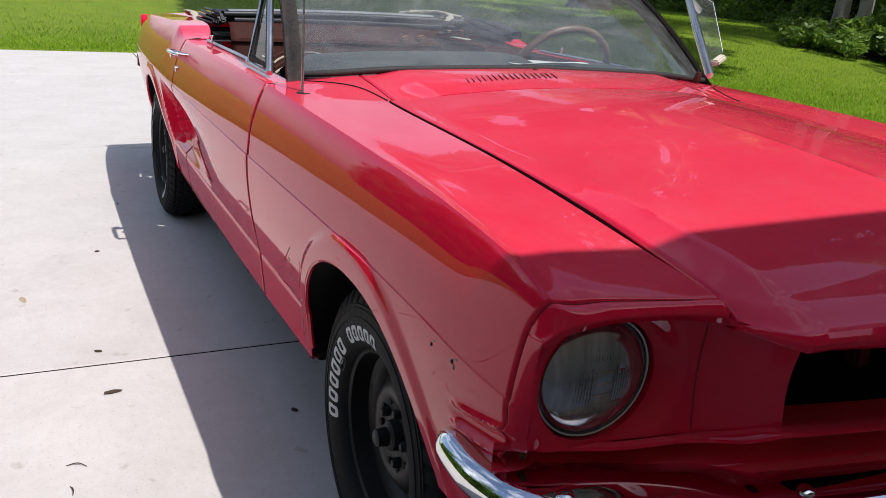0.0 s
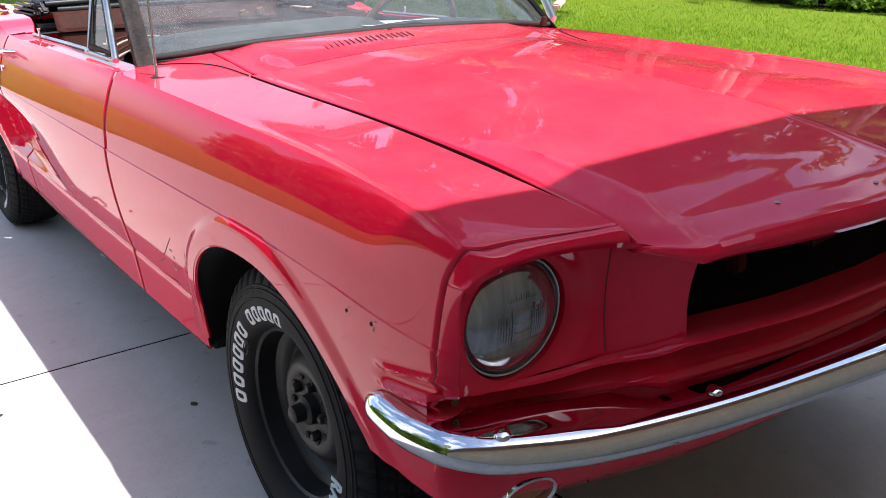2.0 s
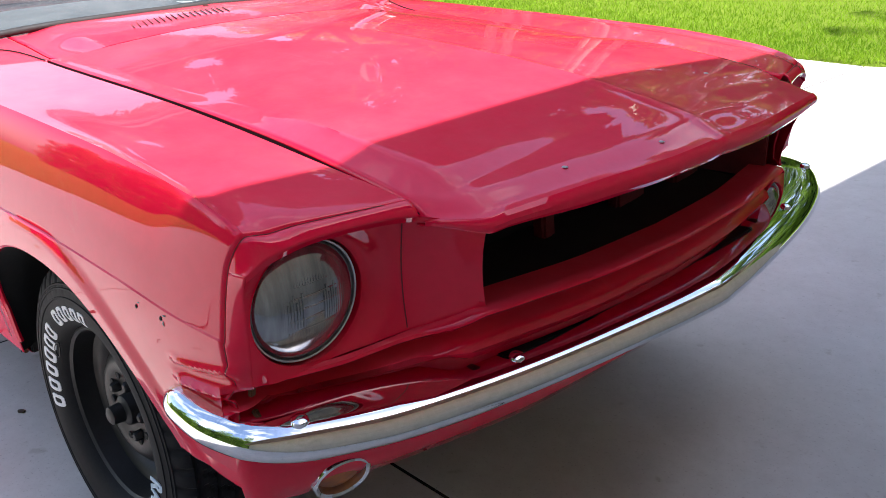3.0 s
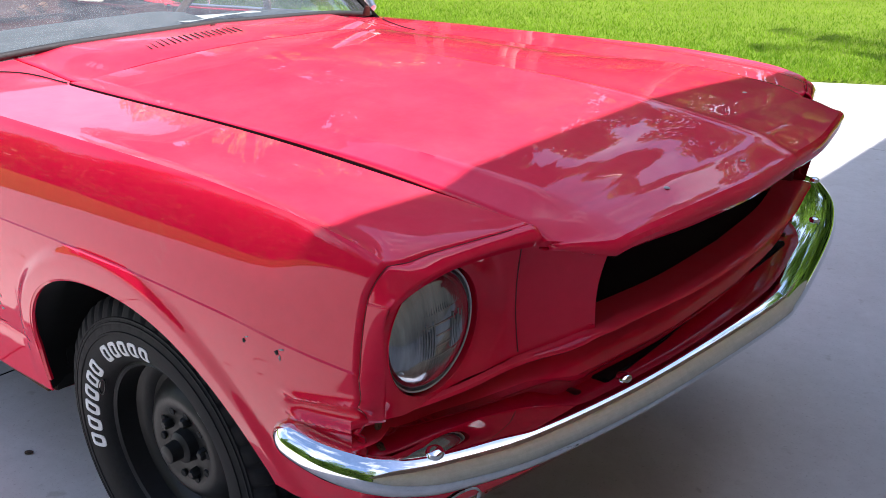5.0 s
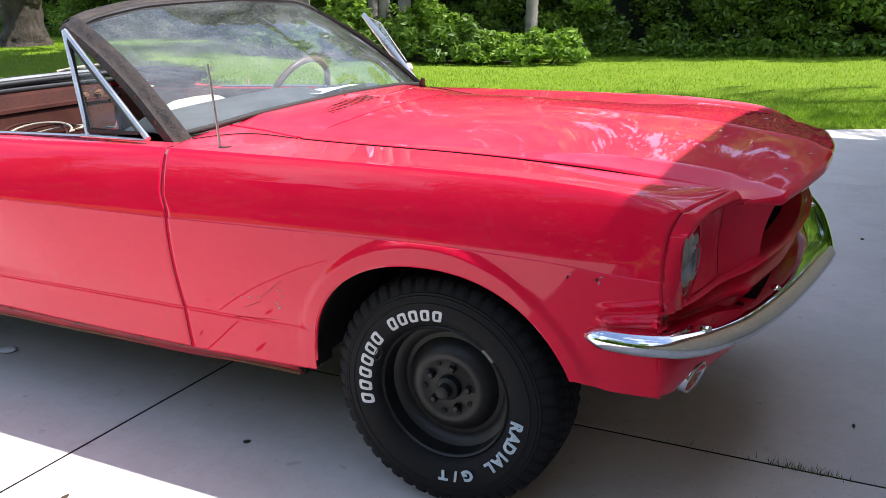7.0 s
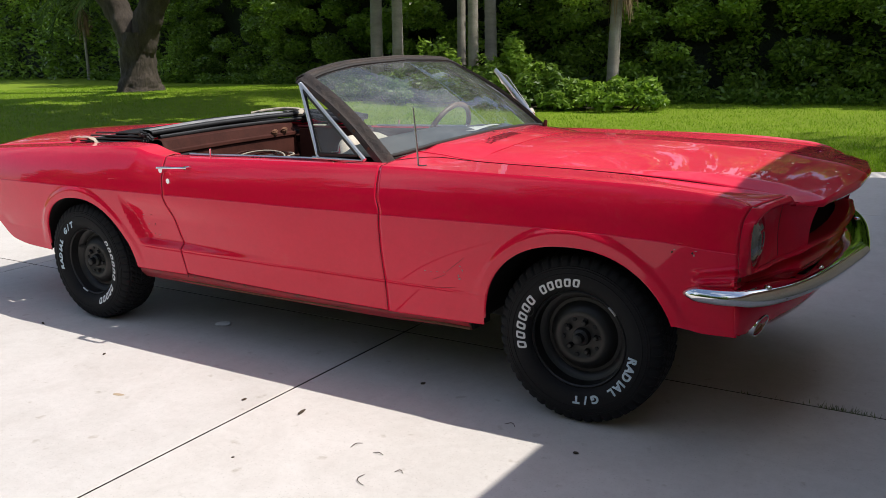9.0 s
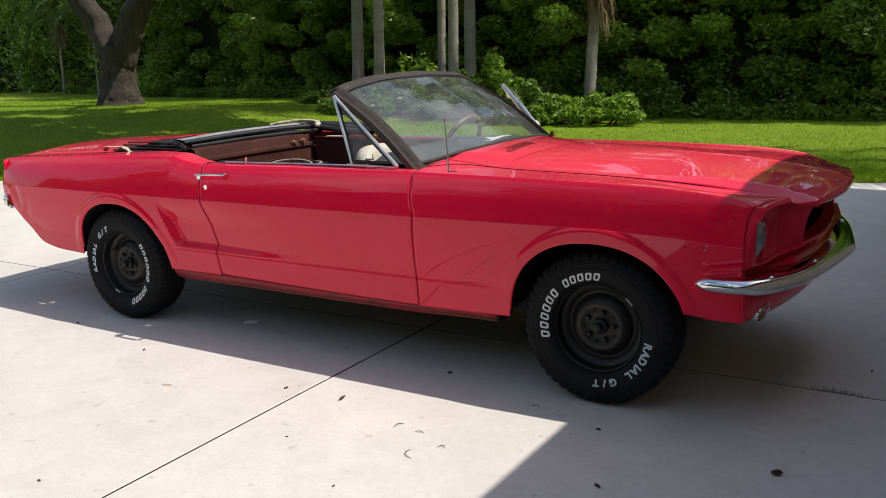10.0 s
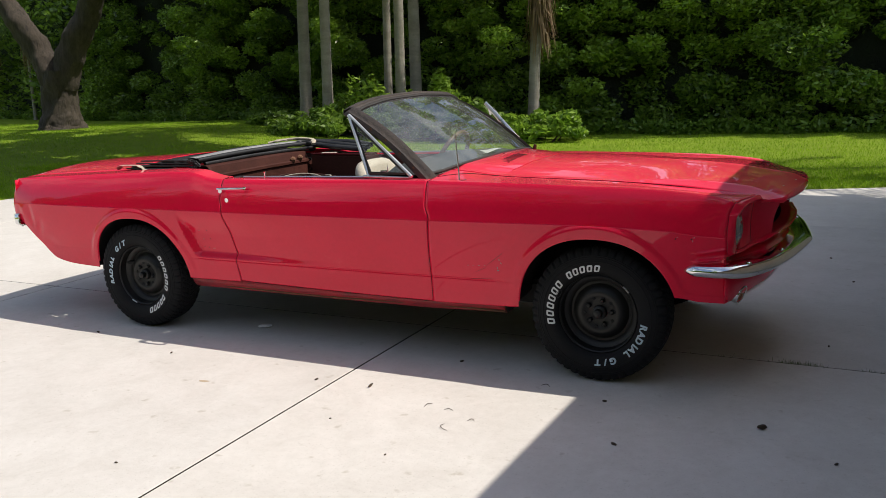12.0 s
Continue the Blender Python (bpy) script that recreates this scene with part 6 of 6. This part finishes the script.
# palms
def palm(x, y, height, r, lean, label, dead=False, seed=0):
    z = z_at(x, y)
    p = thing("palm_tree", label, "palm", group="palms in the bed")
    n = 60
    pts = [(x + lean[0] * (k / n) ** 1.3 + 0.05 * math.sin(2.5 * k / n + seed), y + lean[1] * k / n, z - 0.1 + height * k / n) for k in range(n + 1)]
    rad_ = [r * (1.0 + 0.5 * math.exp(-k / 4) - 0.12 * k / n + 0.035 * (k % 2)) for k in range(n + 1)]
    tube("trunk", pts, rad_, PALMBARK, p, sides=14)
    tx, ty, tz = pts[-1]
    rr = random.Random(seed)
    verts, faces = [], []

    def frond(az, rise, length, out, low=0.0):
        vs, fs = out
        q = Vector((tx, ty, tz - low))
        d = Vector((math.cos(az), math.sin(az), 0))
        side = Vector((-math.sin(az), math.cos(az), 0))
        pos, ang = q.copy(), rise
        for k in range(22):
            pos = pos + (d * math.cos(ang) + Vector((0, 0, 1)) * math.sin(ang)) * (length / 22)
            ang -= 0.10 + 0.02 * (k > 12)
            l = 0.55 * math.sin(math.pi * min(1, (k + 2) / 24)) + 0.08
            for sg in (-1, 1):
                tip = pos + side * sg * l * (0.8 if length > 1.5 else 0.3) + d * l * 0.35 - Vector((0, 0, l * (0.45 + 0.3 * rr.random())))
                w = d * 0.028
                i = len(vs)
                vs += [pos - w, pos + w, tip]
                fs.append((i, i + 1, i + 2))
    out = ([], [])
    for k in range(15):
        frond(k * 2.4 + seed, 1.15 - 0.085 * k, 2.6, out)
    mesh_object("crown", out[0], out[1], FROND, p, smooth=False)
    if dead:
        vs, fs = [], []
        for k in range(260 if height > 5 else 90):
            az, r1 = rr.uniform(0, 6.283), rr.uniform(0.16, 0.44)
            z0 = z + rr.uniform(2.5, 3.7) if height > 5 else tz - rr.uniform(0.0, 0.4)
            drop = rr.uniform(0.6, 1.0) * (1.0 if height > 5 else 1.5)
            dx_, dy_ = math.cos(az), math.sin(az)
            cx = x + lean[0] * max(0.0, (z0 - z) / height) ** 1.3
            a = Vector((cx + dx_ * r * 0.9, y + dy_ * r * 0.9, z0))
            b = Vector((cx + dx_ * r1 * 0.8 + 0.05, y + dy_ * r1 * 0.8, z0 - 0.35 * drop))
            c = Vector((cx + dx_ * r1 + 0.08 + rr.uniform(-0.06, 0.06), y + dy_ * r1, z0 - drop))
            w = Vector((-dy_, dx_, 0)) * rr.uniform(0.010, 0.026)
            n0 = len(vs)
            vs += [a - w, a + w, b - w, b + w, c]
            fs += [(n0, n0 + 1, n0 + 3, n0 + 2), (n0 + 2, n0 + 3, n0 + 4)]
        mesh_object("dead_fronds", vs, fs, DRYFROND, p, "hanging brown dead fronds", False)
    return p


CAM = (1.04, -4.456)
for dx, dy, dist, h, r, lean, lab, dead in (
        (-0.568, 0.823, 22.5, 7.4, 0.145, (0.0, 0.3), "slender grey palm trunk rising from shrubs", False),
        (-0.547, 0.837, 21.5, 7.0, 0.125, (0.08, 0.0), "slender grey palm trunk beside its twin", False),
        (-0.489, 0.872, 22.0, 7.8, 0.100, (0.10, 0.2), "thin pale palm trunk in the cluster", False),
        (-0.478, 0.879, 21.0, 7.2, 0.120, (-0.06, 0.1), "thin pale palm trunk in the cluster", False),
        (-0.462, 0.887, 22.4, 7.6, 0.145, (0.02, 0.2), "grey palm trunk in the cluster", False),
        (-0.342, 0.940, 20.2, 5.6, 0.125, (0.38, 0.1), "leaning pale palm trunk with hanging dead fronds", True)):
    palm(CAM[0] + dx * dist, CAM[1] + dy * dist, h, r, lean, lab, dead, int(dist * 10) % 17)


palm(-27.4, 18.7, 3.4, 0.06, (0.1, 0.0), "low palm with drooping yellow and brown fronds", True, 3)
palm(-30.2, 19.2, 3.2, 0.06, (0.0, 0.1), "low palm with drooping yellow and brown fronds", True, 8)
# unseen palms, added to dapple the far slabs with shade
shade_palm = palm(5.4, 7.9, 6.4, 0.15, (-0.2, 0.0), "unseen palm added beside the house for its dappled shade", False, 5)
shade_palm2 = palm(4.0, 9.6, 7.4, 0.14, (0.1, 0.0), "unseen palm added beside the house for its dappled shade", False, 9)


def bush(x, y, w, d, h, count, seed, label, leaf=0.085, material=BUSH):
    z = z_at(x, y)
    b = thing("bush", label, "bush", group="bushes round the palms")
    r = np.random.RandomState(seed)
    cen, rad = [], []
    for k in range(max(10, int(w * d * 18))):
        u, v = r.uniform(-1, 1, 2)
        if u * u + v * v > 1:
            continue
        top = h * (1 - 0.55 * (u * u + v * v)) * r.uniform(0.55, 1.0)
        cen.append((x + u * w / 2, y + v * d / 2, z + top * r.uniform(0.3, 0.8)))
        rad.append((0.14 + 0.12 * r.rand(), 0.16, max(0.10, top * 0.26)))
    leaf_cloud("leaves", cen, rad, count, leaf, material, b, seed)
    stems = []
    for k, c in enumerate(cen[:7]):
        tube("stem", [(c[0] * 0.6 + x * 0.4, c[1] * 0.6 + y * 0.4, z - 0.05), tuple(c)], [0.02, 0.008], BARK, b, sides=5)
    return b


bush(-10.2, 12.9, 3.4, 1.8, 0.95, 5200, 31, "dense low green shrub at the foot of the palms")
bush(-9.7, 13.5, 1.3, 0.8, 2.1, 1100, 32, "tall bright green shrub between palm trunks", 0.075, SPRAY)
bush(-7.5, 13.4, 1.5, 0.9, 2.1, 2600, 33, "tall bright green shrub with pointed leaves", 0.075, SPRAY)
bush(-6.9, 13.0, 2.4, 1.2, 1.05, 4200, 37, "dense bright green shrub in the planting bed", 0.075)
bush(-5.4, 13.2, 2.4, 1.4, 0.95, 4600, 34, "bushy light green shrub beside the leaning palm", 0.075, SPRAY)
bush(-8.9, 13.9, 2.0, 1.4, 1.1, 3000, 35, "dense low green shrub at the foot of the palms")
bush(-13.5, 15.0, 1.4, 1.0, 0.6, 1200, 36, "small dark green shrub on the lawn")
bed = sheet("planting_bed", [[(-8.4 + 3.2 * math.cos(a) * q, 13.6 + 0.8 * math.sin(a) * q, 0.03 + z_at(-8.4 + 3.2 * math.cos(a) * q, 13.6 + 0.8 * math.sin(a) * q) + 0.03 * (1 - q)) for q in (0.02, 0.5, 0.9, 1.0)] for a in np.linspace(0, 2 * math.pi, 41)], SOIL, None, out=(0, 0, 1))
tagged(bed, "dark soil bed under the palms and shrubs", "planting bed", kind="structure")

# grass blades
rg = np.random.RandomState(3)
n = 210000
px = rg.uniform(-26, 5, n)
py = rg.uniform(2.0, 16.0, n) ** 1.0
near = rg.rand(n) < 0.35
px[near] = rg.uniform(-12, 3.5, near.sum())
py[near] = drive_edge(px[near]) + rg.exponential(1.6, near.sum())
side_strip = rg.rand(n) < 0.12
px[side_strip] = EDGE_X - rg.exponential(1.2, side_strip.sum())
py[side_strip] = rg.uniform(-4, 6, side_strip.sum())
ok = np.maximum(EDGE_X - px, py - drive_edge(px)) > 0.0
px, py = px[ok], py[ok]
n = len(px)
pz = terrain(px, py)
ang = rg.uniform(0, 2 * np.pi, n)
hh = rg.uniform(0.018, 0.050, n)
ww = rg.uniform(0.003, 0.008, n)
bx_, by_ = np.cos(ang) * ww, np.sin(ang) * ww
tipx, tipy = rg.normal(0, 0.022, n), rg.normal(0, 0.022, n)
v = np.stack([np.stack([px - bx_, py - by_, pz - 0.005], -1), np.stack([px + bx_, py + by_, pz - 0.005], -1), np.stack([px + tipx, py + tipy, pz + hh], -1)], 1).reshape(-1, 3)
grass = mesh_object("grass", v, np.arange(n * 3).reshape(-1, 3), GRASS, None, smooth=False)
tagged(grass, "short sunlit grass blades on the lawn", "grass", kind="stuff")
# tufts in the slab joint
rj = np.random.RandomState(5)
n = 330
tx_ = np.r_[rj.normal(0.82, 0.05, 150), rj.uniform(0.3, 1.6, 80), rj.normal(1.25, 0.05, 100)]
ty_ = -0.205 + rj.normal(0, 0.006, n)
an = rj.uniform(0, 6.3, n)
v = np.stack([np.stack([tx_ - 0.003 * np.cos(an), ty_ - 0.003 * np.sin(an), np.full(n, -0.02)], -1), np.stack([tx_ + 0.003 * np.cos(an), ty_ + 0.003 * np.sin(an), np.full(n, -0.02)], -1), np.stack([tx_ + rj.normal(0, 0.012, n), ty_ + rj.normal(0, 0.012, n), rj.uniform(0.003, 0.020, n)], -1)], 1).reshape(-1, 3)
tuft = mesh_object("joint_weeds", v, np.arange(n * 3).reshape(-1, 3), FROND, None, smooth=False)
tagged(tuft, "small green and dry weeds growing in the slab joint", "weeds", kind="stuff")
